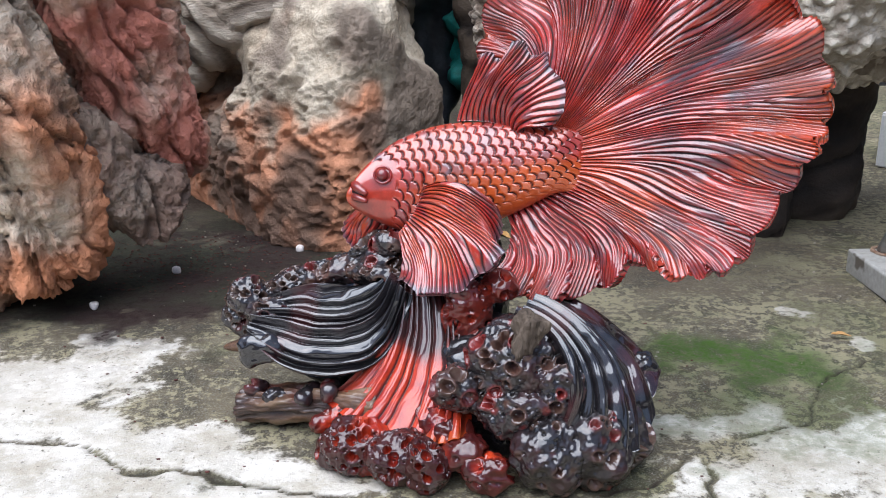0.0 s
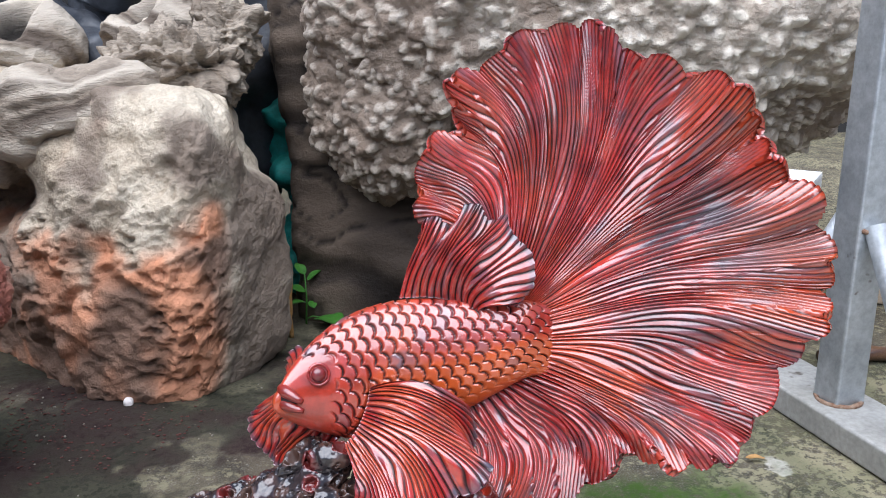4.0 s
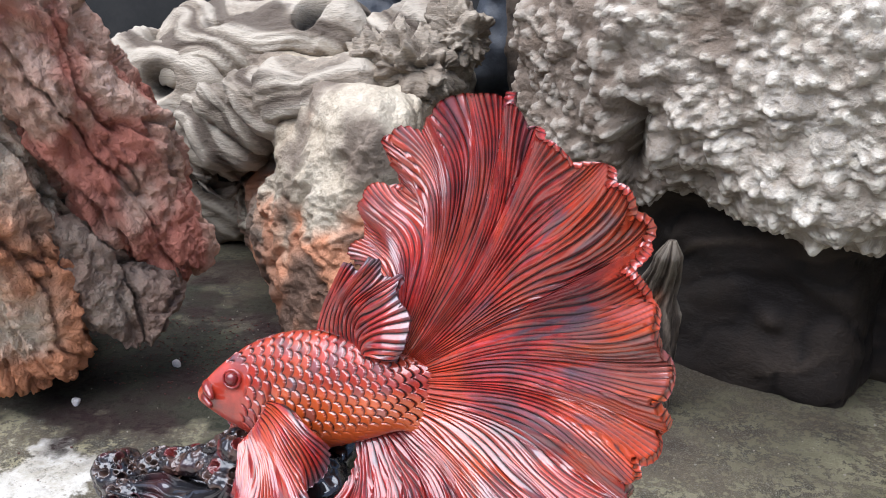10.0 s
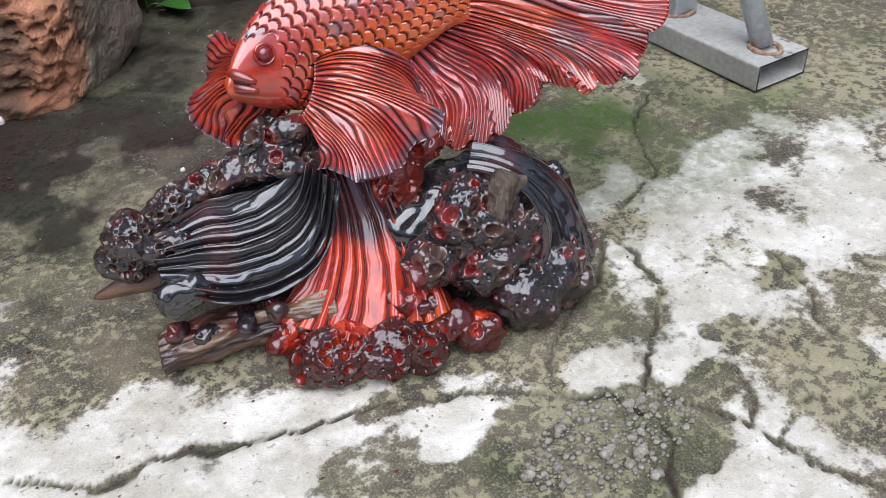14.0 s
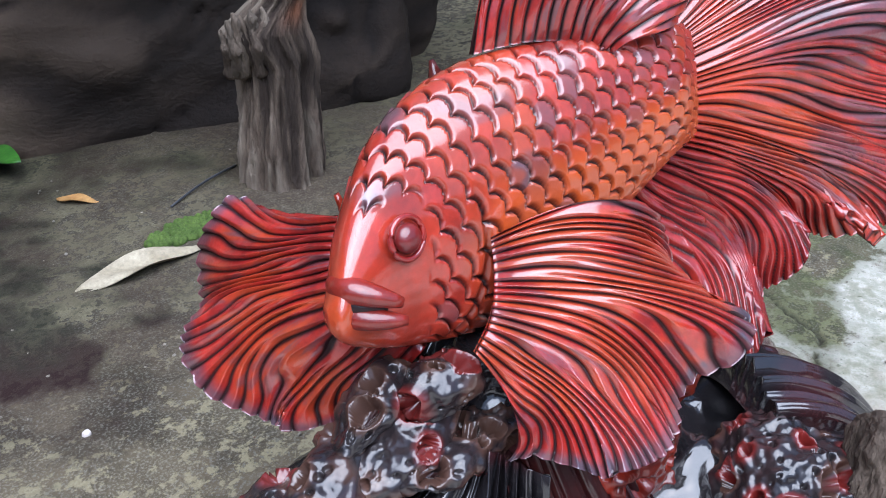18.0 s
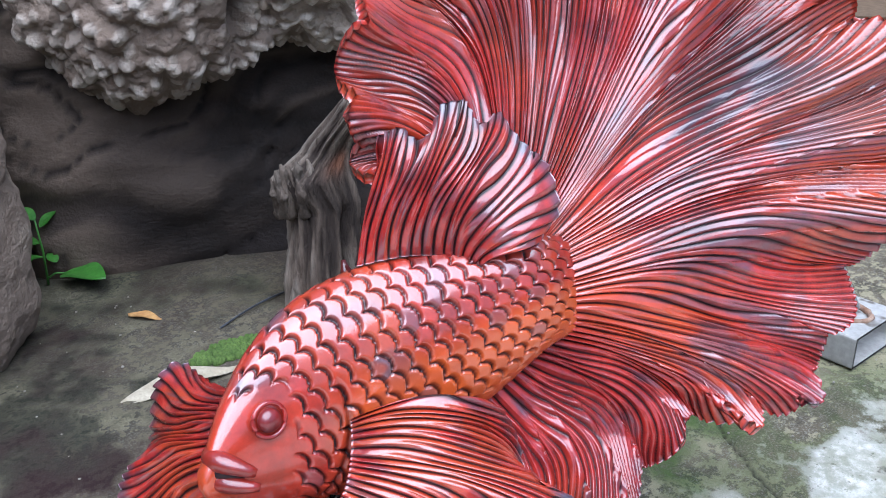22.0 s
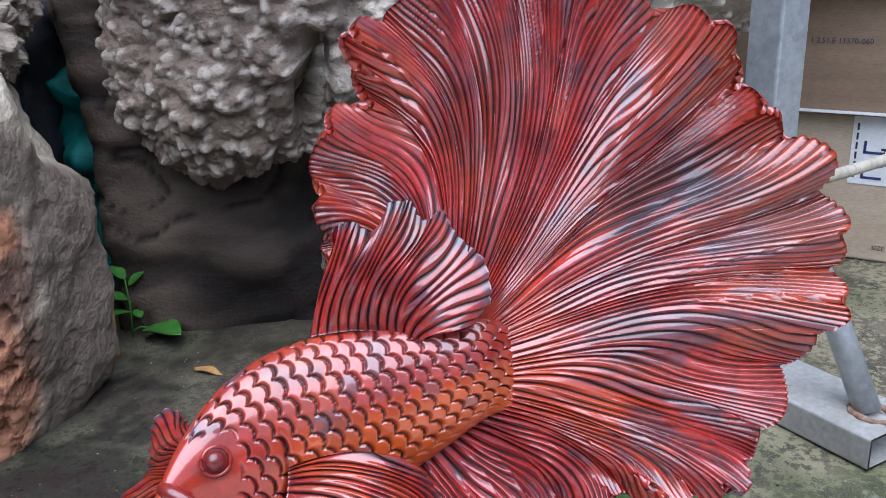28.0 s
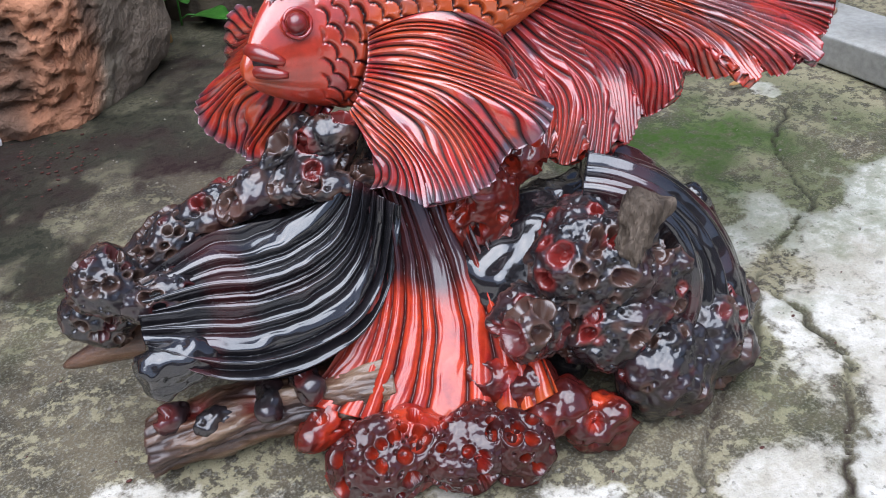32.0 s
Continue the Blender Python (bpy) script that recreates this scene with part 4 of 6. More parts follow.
def stand():
    base = thing("root_stand", (0, 0.75, 0), "black and red lacquered root stand pierced with round worm holes", "carving stand")
    bpy.context.view_layer.update()
    zero = lambda u, s, c, g: np.stack([0 * u, 0.5 * smooth(0.0, 0.7, fbm(g.reshape(-1, 3) * 24, 3, 5).reshape(u.shape)), 0 * u], -1)
    # the dark core that carries the fish
    p = Pile()
    lump(p, (0.012, 0.812, 0.092), (0.050, 0.030, 0.092), 70, 90, lambda v, n: 0.006 * fbm(v * 45, 4, 2), power=3.0)
    lump(p, (-0.065, 0.842, 0.072), (0.085, 0.030, 0.062), 60, 90, lambda v, n: 0.006 * fbm(v * 45, 4, 12), power=2.5)
    lump(p, (0.075, 0.752, 0.055), (0.085, 0.050, 0.066), 60, 90, lambda v, n: 0.008 * fbm(v * 38, 4, 22), power=2.6)
    lump(p, (-0.03, 0.752, 0.022), (0.060, 0.030, 0.022), 50, 80, lambda v, n: 0.005 * fbm(v * 45, 4, 32), power=2.6)
    rooted("core", p, black_wood, base, "black lacquered core of the root")
    # swept black crest on the left, combed along its arcs
    p = Pile()
    fluted(p, [[(-0.046, 0.797, 0.150), (-0.071, 0.797, 0.140), (-0.091, 0.802, 0.136), (-0.111, 0.808, 0.135), (-0.132, 0.814, 0.131), (-0.170, 0.812, 0.118)],
               [(-0.040, 0.784, 0.152), (-0.056, 0.778, 0.126), (-0.083, 0.778, 0.112), (-0.116, 0.783, 0.109), (-0.142, 0.790, 0.112), (-0.180, 0.798, 0.110)],
               [(-0.035, 0.770, 0.150), (-0.050, 0.764, 0.112), (-0.078, 0.758, 0.092), (-0.118, 0.758, 0.088), (-0.152, 0.766, 0.096), (-0.188, 0.780, 0.102)],
               [(-0.033, 0.774, 0.138), (-0.044, 0.764, 0.100), (-0.067, 0.756, 0.076), (-0.107, 0.752, 0.066), (-0.145, 0.755, 0.074), (-0.182, 0.772, 0.094)]], 9.5, False, 260, 240, 0.0110, 0.030, zero, 3, 0.6, 0.75)
    rooted("swept_crest", p, black_wood, base, "black combed crest")
    p = Pile()
    lump(p, (-0.172, 0.773, 0.086), (0.023, 0.013, 0.015), 50, 70, lambda v, n: 0.004 * fbm(v * 60, 3, 4), power=3.0, turn=Matrix.Rotation(radians(-8), 4, "Y"))
    rooted("sawn_end", p, black_wood, base, "flat sawn black end")
    # spongy holed tip and ridge of the crest
    for c, r, lean in (((-0.186, 0.824, 0.118), (0.030, 0.024, 0.024), 20), ((-0.198, 0.832, 0.098), (0.024, 0.020, 0.022), 0), ((-0.166, 0.806, 0.112), (0.024, 0.016, 0.016), 10), ((-0.152, 0.830, 0.130), (0.030, 0.018, 0.016), -12)):
        p = Pile()
        lump(p, c, r, 130, 180, pitted(0.0082, 0.009, 5, 0.2, 0.0016, 0.0040, 1.0, (0.26, 0.50)), turn=Matrix.Rotation(radians(lean), 4, "Y"))
        rooted("holed_tip", p, worm_wood, base, "knobby black tip with worm holes")
    for c, r, lean in (((-0.122, 0.832, 0.141), (0.034, 0.015, 0.014), -14), ((-0.092, 0.824, 0.150), (0.034, 0.016, 0.015), -16), ((-0.062, 0.812, 0.158), (0.032, 0.018, 0.016), -18), ((-0.048, 0.798, 0.150), (0.034, 0.016, 0.011), 4), ((-0.048, 0.808, 0.176), (0.020, 0.015, 0.014), -10), ((-0.070, 0.822, 0.170), (0.026, 0.013, 0.011), -24)):
        p = Pile()
        lump(p, c, r, 120, 180, pitted(0.0120, 0.010, 15, 0.5, 0.0016, 0.0045, 0.95, (0.22, 0.48)), turn=Matrix.Rotation(radians(lean), 4, "Y"))
        rooted("holed_ridge", p, worm_wood, base, "ridge of dark red wood with round holes")
    # red comb in the middle: dark above, flaring out bright red below
    def comb_tone(u, s, c, g):
        dark = np.clip(1 - smooth(0.36, 0.52, s + 0.05 * np.sin(u * 9)) + 0.75 * (1 - smooth(0.0, 0.26, u)) * (s < 0.9), 0, 1)
        # flute grooves are coloured darker too, deepening their shade
        return np.stack([0.93 * dark, 0.95 * smooth(0.75, 0.4, c) * (1 - dark), 0.5 * smooth(0.9, 1.0, s) * smooth(0.4, 0.6, u)], -1)
    p = Pile()
    fluted(p, [[(-0.042, 0.784, 0.146), (-0.020, 0.778, 0.148), (0.012, 0.778, 0.146)],
               [(-0.048, 0.764, 0.105), (-0.014, 0.754, 0.098), (0.020, 0.752, 0.098)],
               [(-0.074, 0.756, 0.062), (-0.040, 0.734, 0.066), (-0.006, 0.718, 0.070), (0.018, 0.706, 0.074)],
               [(-0.112, 0.754, 0.040), (-0.080, 0.722, 0.034), (-0.046, 0.700, 0.030), (-0.012, 0.684, 0.032), (0.016, 0.674, 0.044)]], 10.5, True, 110, 300, 0.0085, 0.020, comb_tone, 23, 0.4, 0.45)
    rooted("red_comb", p, red_wood, base, "bright red fluted flare")
    # red honeycomb in front
    for c, r in (((-0.072, 0.702, 0.024), (0.036, 0.026, 0.026)), ((-0.040, 0.684, 0.024), (0.034, 0.026, 0.024)), ((-0.096, 0.714, 0.014), (0.022, 0.020, 0.017)), ((-0.016, 0.670, 0.022), (0.022, 0.020, 0.024))):
        p = Pile()
        lump(p, c, r, 180, 250, pitted(0.0092, 0.011, 35, 0.0, 0.0018, 0.0036, 0.98, (0.28, 0.50), 0.92))
        rooted("honeycomb_foot", p, red_wood, base, "red honeycombed foot with round holes")
    p = Pile()
    lump(p, (-0.100, 0.744, 0.026), (0.024, 0.012, 0.013), 50, 70, pitted(0.009, 0.008, 41, 0.0, 0.002, 0.005, 0.9, (0.22, 0.46), 0.8), turn=Matrix.Rotation(radians(20), 4, "Z"))
    rooted("red_prong", p, red_wood, base)
    # branch with a cut end
    for k in range(4):
        p = Pile()
        lump(p, (-0.010 + 0.015 * k, 0.704 - 0.015 * k, 0.043 - 0.007 * k), (0.018 + 0.001 * k, 0.015, 0.018), 50, 70, pitted(0.016, 0.010, 91 + k, 0.0, 0.001, 0.006, 0.7, (0.2, 0.5), 0.85))
        rooted("cut_branch", p, red_wood, base, "red branch with a dark cut end")
    # log on the left
    p = Pile()
    t = np.linspace(0, 1, 70)[:, None]
    a = np.linspace(0, 2 * math.pi, 80, endpoint=False)[None]
    path = np.concatenate([-0.198 + 0.138 * t, 0.791 - 0.050 * t + 0.006 * np.sin(4 * t), 0.021 + 0.022 * t], 1)
    split_ = fbm(np.stack([2.2 * np.cos(a) + 0 * t, 2.2 * np.sin(a) + 0 * t, 3.0 * t + 0 * a], -1).reshape(-1, 3), 5, 9, 0.6).reshape(70, 80)
    scoop = np.exp(-(((t - 0.22) / 0.05) ** 2) - ((a - 1.5) / 0.5) ** 2) + np.exp(-(((t - 0.48) / 0.06) ** 2) - ((a - 2.2) / 0.5) ** 2) + np.exp(-(((t - 0.72) / 0.05) ** 2) - ((a - 1.2) / 0.5) ** 2)
    r = (0.0190 - 0.003 * t) * (1 + 0.30 * split_ - 0.45 * scoop)
    g = path[:, None] + np.stack([0.33 * np.cos(a) * r, 0.94 * np.cos(a) * r, np.sin(a) * r * 0.9], -1)
    p.add(g.reshape(-1, 3), grid_faces(70, 80, True).tolist() + [list(range(80))[::-1], list(range(69 * 80, 70 * 80))], 0, np.stack([0.8 * smooth(0.1, -0.6, split_), np.clip(1.2 * scoop, 0, 0.9), 0.35 * smooth(0.2, 0.7, split_)], -1).reshape(-1, 3))
    rooted("log", p, log_wood, base, "varnished brown log end")
    for k, (c, r) in enumerate((((-0.162, 0.772, 0.038), 0.010), ((-0.182, 0.786, 0.040), 0.009), ((-0.128, 0.764, 0.044), 0.011), ((-0.105, 0.758, 0.052), 0.012))):
        p = Pile()
        lump(p, c, (r * 1.3, r * 0.8, r * 0.8), 36, 50, pitted(0.016, 0.006, 60 + k, 0.3, 0.001, 0.004, 0.5), 0, 2.0, Matrix.Rotation(radians(30 * k), 4, "Z"))
        rooted("dark_node", p, worm_wood, base)
    p = Pile()
    t = np.linspace(0, 1, 20)
    tube(p, np.stack([-0.150 - 0.078 * t, 0.836 + 0.020 * t, 0.068 - 0.016 * t], 1), 0.015 * (1 - t) ** 0.6 + 0.0015, 20, rough=0.12, seed=19)
    rooted("peg", p, log_wood, base, "tapered purple-brown root end")
    # black mass on the right, holed in front
    for c, r in (((0.062, 0.702, 0.104), (0.044, 0.034, 0.036)), ((0.024, 0.704, 0.078), (0.030, 0.022, 0.020)), ((0.070, 0.690, 0.066), (0.044, 0.030, 0.032)), ((0.092, 0.694, 0.082), (0.030, 0.030, 0.040))):
        p = Pile()
        lump(p, c, r, 200, 280, pitted(0.0105, 0.011, 45, 0.6, 0.0014, 0.0065, 0.85, (0.2, 0.46)))
        rooted("holed_burl", p, worm_wood, base, "black burl with red-lined worm holes")
    p = Pile()
    lump(p, (0.008, 0.684, 0.086), (0.019, 0.014, 0.017), 120, 160, pitted(0.0125, 0.010, 51, 0.35, 0.0024, 0.004, 0.95, (0.26, 0.46)))
    rooted("pale_knot", p, worm_wood, base, "brown knot with pale hollow tubes")
    for c, r in (((0.088, 0.664, 0.034), (0.034, 0.026, 0.036)), ((0.122, 0.672, 0.036), (0.036, 0.028, 0.036)), ((0.150, 0.692, 0.034), (0.028, 0.026, 0.032))):
        p = Pile()
        lump(p, c, r, 110, 160, pitted(0.0110, 0.008, 55, 0.4, 0.0008, 0.0050, 0.7, (0.14, 0.36)))
        rooted("right_foot", p, worm_wood, base, "dark pocked root foot")
    # flutes running down to the right tip
    p = Pile()
    fluted(p, [[(0.060, 0.712, 0.138), (0.078, 0.734, 0.140), (0.096, 0.758, 0.134), (0.110, 0.790, 0.116)],
               [(0.092, 0.682, 0.140), (0.116, 0.708, 0.134), (0.136, 0.748, 0.122), (0.146, 0.790, 0.100)],
               [(0.112, 0.664, 0.098), (0.146, 0.684, 0.096), (0.170, 0.728, 0.092), (0.178, 0.786, 0.070)],
               [(0.090, 0.668, 0.052), (0.128, 0.662, 0.034), (0.166, 0.686, 0.036), (0.188, 0.746, 0.066), (0.180, 0.794, 0.020)]], 9.5, True, 150, 320, 0.0130, 0.034, zero, 29, 0.6, 0.6)
    lump(p, (0.164, 0.684, 0.040), (0.016, 0.014, 0.014), 60, 80, pitted(0.02, 0.012, 77, 0.8, 0.002, 0.002, 1.0, (0.3, 0.46)))
    lump(p, (0.182, 0.748, 0.074), (0.012, 0.012, 0.014), 30, 40, lambda v, n: 0.003 * fbm(v * 90, 3, 3))
    rooted("fluted_flank", p, black_wood, base, "black fluted flank")
    p = Pile()
    lump(p, (0.066, 0.672, 0.138), (0.0095, 0.0085, 0.019), 80, 90, lambda v, n: 0.006 * fbm(v * [150, 150, 40], 4, 5), power=5.0, turn=Matrix.Rotation(radians(18), 4, "Y"))
    rooted("grey_stub", p, stick_wood, base, "grey broken stub")
    # red honeycomb behind the comb
    for c, r in (((0.020, 0.758, 0.128), (0.024, 0.018, 0.034)), ((0.034, 0.748, 0.096), (0.020, 0.018, 0.022)), ((0.050, 0.762, 0.150), (0.018, 0.014, 0.014))):
        p = Pile()
        lump(p, c, r, 100, 140, pitted(0.0130, 0.009, 65, 0.0, 0.0016, 0.0035, 0.9, (0.22, 0.45), 0.75))
        rooted("red_honeycomb", p, red_wood, base, "dark red honeycombed wood")
    # root ends behind the fish
    for k, (a, b, r) in enumerate((((0.0, 0.86, 0.17), (-0.026, 0.886, 0.232), 0.010), ((0.02, 0.85, 0.18), (0.004, 0.897, 0.243), 0.009), ((0.03, 0.85, 0.19), (0.034, 0.885, 0.276), 0.009))):
        p = Pile()
        t = np.linspace(0, 1, 24)[:, None]
        tube(p, np.array(a) * (1 - t) + np.array(b) * t + 0.004 * np.sin(t * 5), r * (1 - 0.85 * t[:, 0] ** 3), 24, rough=0.7, seed=k + 3, grain=80, tint=(0.8 if k else 0.25, 0.3, 0))
        rooted("back_root", p, red_wood, base, "dark root end")
    p = Pile()
    lump(p, (0.02, 0.845, 0.13), (0.045, 0.03, 0.06), 40, 60, lambda v, n: 0.007 * fbm(v * 45, 4, 42))
    rooted("back_core", p, black_wood, base)


stand()


# ---- the big roots round the yard ----


def block_shape(v, n):
    """Cream block: smooth flank to the right, deeply pitted orange flank to the left, hollow above."""
    left = smooth(0.5, 0.8, n @ np.array([-0.77, -0.64, 0.0]))
    right = smooth(0.2, 0.6, n @ np.array([0.69, -0.72, 0.0]))
    warp = v + 0.008 * np.stack([fbm(v * 30, 2, 1), fbm(v * 30, 2, 2), fbm(v * 30, 2, 3)], 1)
    warp = warp + 0.014 * np.stack([fbm(v * 14, 3, 6), fbm(v * 14, 3, 7), fbm(v * 14, 3, 8)], 1)
    r, k = cells(warp / np.array([0.020, 0.020, 0.013]), 8)
    some = smooth(-0.25, 0.45, fbm(v * 15, 3, 66))
    pit = (1 - smooth(0.12 + 0.28 * k, 0.22 + 0.40 * k, r)) * (k > 0.3) * some
    r2, k2 = cells(warp / 0.010, 18)
    pit2 = (1 - smooth(0.25, 0.42, r2)) * (k2 > 0.35)
    f, g = fbm(v * 7, 5, 5), fbm(v * 38, 4, 15)
    low = 1 - smooth(0.02, 0.09, v[:, 2] + 0.02 * g)
    rough = left * smooth(-0.35, 0.25, f + 0.35 - 0.6 * smooth(0.30, 0.42, v[:, 2]))
    h = 0.020 * f + 0.004 * g - rough * (0.016 * pit + 0.006 * pit2 + 0.016 * np.abs(fbm(warp * 24, 4, 36)) - 0.006) - 0.09 * np.exp(-(np.linalg.norm((v - [-0.40, 1.54, 0.255]) / [1.5, 1.2, 0.7], axis=1) / 0.055) ** 2)
    h = h + 0.045 * smooth(0.0, 0.9, n @ np.array([-0.77, -0.64, 0.0])) * np.exp(-(((v[:, 0] + 0.27) / 0.12) ** 2)) * smooth(0.42, 0.25, v[:, 2])
    h = h - 0.022 * np.exp(-(np.linalg.norm((v - [-0.15, 1.31, 0.313]) / [1, 2, 1], axis=1) / 0.012) ** 2)
    facets = np.abs(vnoise(v * np.array([16, 16, 9]), 44))
    h = h + right * (0.008 * facets) - 0.12 * np.exp(-(np.linalg.norm(v - [0.04, 1.47, 0.36], axis=1) / 0.085) ** 2)
    orange = np.clip(left * smooth(-0.25, 0.5, 0.7 * fbm(v * 12, 4, 25) + 0.55 * low + 0.12 * rough * (1 - pit) - 0.45 * smooth(0.20, 0.30, v[:, 2])), 0, 0.85)
    brown = np.clip(0.85 * smooth(0.05, 0.7, fbm(v * 9, 4, 35) + 1.0 * right * smooth(0.40, 0.12, v[:, 2]) + 0.25 * left), 0, 0.85)
    # pits are darkened in the colour too, like the shade inside them
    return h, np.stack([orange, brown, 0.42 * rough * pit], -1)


def root_block():
    base = thing("fossil_root_block", (-0.222, 1.566, 0), "big cream root block with pitted orange flank on the concrete", "root block")
    bpy.context.view_layer.update()
    p = Pile()
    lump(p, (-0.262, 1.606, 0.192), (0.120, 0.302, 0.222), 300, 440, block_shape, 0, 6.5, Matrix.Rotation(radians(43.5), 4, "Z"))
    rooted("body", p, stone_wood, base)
    # ridge that arches over the hollow, and the broken crest above
    path = spline([(-0.24, 1.50, 0.365), (-0.33, 1.50, 0.372), (-0.42, 1.55, 0.335), (-0.50, 1.60, 0.275), (-0.54, 1.62, 0.20)], 7)
    for k, c in enumerate(path):
        p = Pile()
        lump(p, c, (0.075, 0.05, 0.046 - 0.002 * k), 60, 90, twisted(33, True, 0.75), 0, 2.6, Matrix.Rotation(radians(8 * k), 4, "Y"))
        rooted("arched_ridge", p, pale_root, base, "pale ridge arching over a hollow")
    for c, r in (((-0.10, 1.52, 0.42), (0.07, 0.05, 0.045)), ((-0.16, 1.56, 0.43), (0.06, 0.05, 0.04)), ((-0.05, 1.58, 0.46), (0.05, 0.05, 0.05))):
        p = Pile()
        lump(p, c, r, 100, 130, pitted(0.045, 0.025, 71, 0.0, 0.003, 0.024, 0.3, (0.15, 0.45)))
        rooted("crest", p, pale_root, base, "broken holed crest")


GRAIN = np.array([0.10, 0.46, -0.88])
GRAIN_X, GRAIN_Y = np.array([0.994, -0.046, 0.089]), np.array([0.0, 0.887, 0.463])


def trunk_shape(rust, fire, darkness):
    """Split wood: long shards and cracks along one slanting grain; rust: how red, fire: how much orange low down,
    darkness: how dark.
    """
    def shape(v, n):
        along = v @ GRAIN
        w = v + 0.016 * np.stack([fbm(v * 9, 3, 2), fbm(v * 9, 3, 3), fbm(v * 9, 3, 4)], 1)
        a, b = w @ GRAIN_X, w @ GRAIN_Y
        r, k = cells(np.stack([a * 15, b * 15, along * 3.4], 1), 4)
        r2, k2 = cells(np.stack([a * 46, b * 46, along * 8], 1), 14)
        f = fbm(v * 8, 5, 7)
        g = fbm(np.stack([a * 75, b * 75, along * 12], 1), 4, 9)
        crack = np.exp(-((fbm(np.stack([a * 24, b * 24, along * 3], 1), 3, 91) / 0.06) ** 2))
        h = 0.022 * f + 0.026 * (k - 0.5) + 0.009 * (k2 - 0.5) - 0.006 * smooth(0.45, 0.8, r2) + 0.007 * (1 - np.abs(g)) - 0.018 * crack + 0.004 * fbm(v * 110, 3, 19)
        red = rust * (0.45 + 0.55 * smooth(-0.5, 0.3, fbm(v * 14, 4, 47)))
        orange = (1 - rust) * np.clip(fire * smooth(-0.3, 0.35, 0.7 * f + 0.9 * (1 - smooth(0.04, 0.24, v[:, 2])) - 0.35 + 0.3 * (k - 0.5)), 0, 0.9)
        # cracks and sunken shards also darkened in the colour, as crevice shade
        dark = np.clip(0.75 * smooth(0.35 - darkness, 0.9 - darkness, fbm(v * 7, 4, 27) + 0.5 * (k < 0.3)) + 0.5 * crack + 0.15 * smooth(0.6, 0.9, r2), 0, 0.92)
        return h, np.stack([orange, 0.92 * red, dark * (1 - 0.6 * rust)], -1)
    return shape


def leaning_trunk():
    base = thing("red_trunk", (-0.55, 1.10, 0), "leaning split trunk, red on one side with orange flakes", "tree trunk")
    bpy.context.view_layer.update()
    for name, a, b, wide, deep, power, rust, fire, rows, cols in (
            ("red_limb", (-0.492, 1.015, 0.68), (-0.405, 1.262, 0.190), 0.066, 0.080, 3.2, 1.0, 0.0, 280, 200),
            ("limb_knuckle", (-0.420, 1.215, 0.290), (-0.402, 1.285, 0.160), 0.064, 0.060, 2.6, 1.0, 0.0, 130, 160),
            ("dark_shard", (-0.500, 1.100, 0.240), (-0.390, 1.205, 0.110), 0.036, 0.046, 4.5, 0.35, 0.1, 220, 170),
            ("body", (-0.585, 1.115, 0.70), (-0.530, 1.115, 0.130), 0.135, 0.085, 3.4, 0.0, 0.9, 260, 220),
            ("orange_foot", (-0.560, 1.09, 0.24), (-0.540, 1.12, 0.030), 0.105, 0.085, 3.0, 0.0, 1.0, 140, 170),
            ("foot", (-0.72, 1.16, 0.14), (-0.62, 1.20, -0.02), 0.15, 0.13, 2.8, 0.0, 0.6, 110, 150)):
        a, b = Vector(a), Vector(b)
        p = Pile()
        lump(p, (a + b) / 2, (wide, deep, (a - b).length / 2), rows, cols, trunk_shape(rust, fire, 0.7 if name == "dark_shard" else -0.1), 0, power, (a - b).to_track_quat("Z", "Y").to_matrix().to_4x4())
        rooted(name, p, red_trunk, base)


def twisted(seed, holes=True, hollow=0.6):
    """Swirling grain: bands that flow round knots, with hollows."""
    def shape(v, n):
        w = v + 0.055 * np.stack([fbm(v * 6, 2, seed), fbm(v * 6, 2, seed + 1), fbm(v * 6, 2, seed + 2)], 1)
        flow = w @ np.array([14.0, 30.0, 62.0])
        band = np.sin(2.2 * flow + 5 * fbm(w * 5, 2, seed + 3))
        fine = np.sin(7.0 * flow + 9 * fbm(w * 7, 2, seed + 4))
        r, k = cells(w / 0.085, seed + 4)
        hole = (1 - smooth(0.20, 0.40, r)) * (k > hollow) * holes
        f = fbm(v * 5, 3, seed + 5)
        h = 0.040 * f + 0.0030 * band + 0.0014 * fine + 0.007 * (1 - np.abs(fbm(w * 10, 4, seed + 9, 0.5))) + 0.003 * fbm(v * 60, 4, seed + 6) - 0.055 * hole
        streak = fbm(np.stack([flow * 0.9, v[:, 0] * 4, v[:, 1] * 4], 1), 3, seed + 7)
        # hollows blackened and dips browned in the colour, standing in for shade
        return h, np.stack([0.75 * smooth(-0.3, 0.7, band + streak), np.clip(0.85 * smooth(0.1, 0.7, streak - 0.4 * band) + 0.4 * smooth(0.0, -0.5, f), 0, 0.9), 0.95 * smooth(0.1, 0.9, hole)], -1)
    return shape


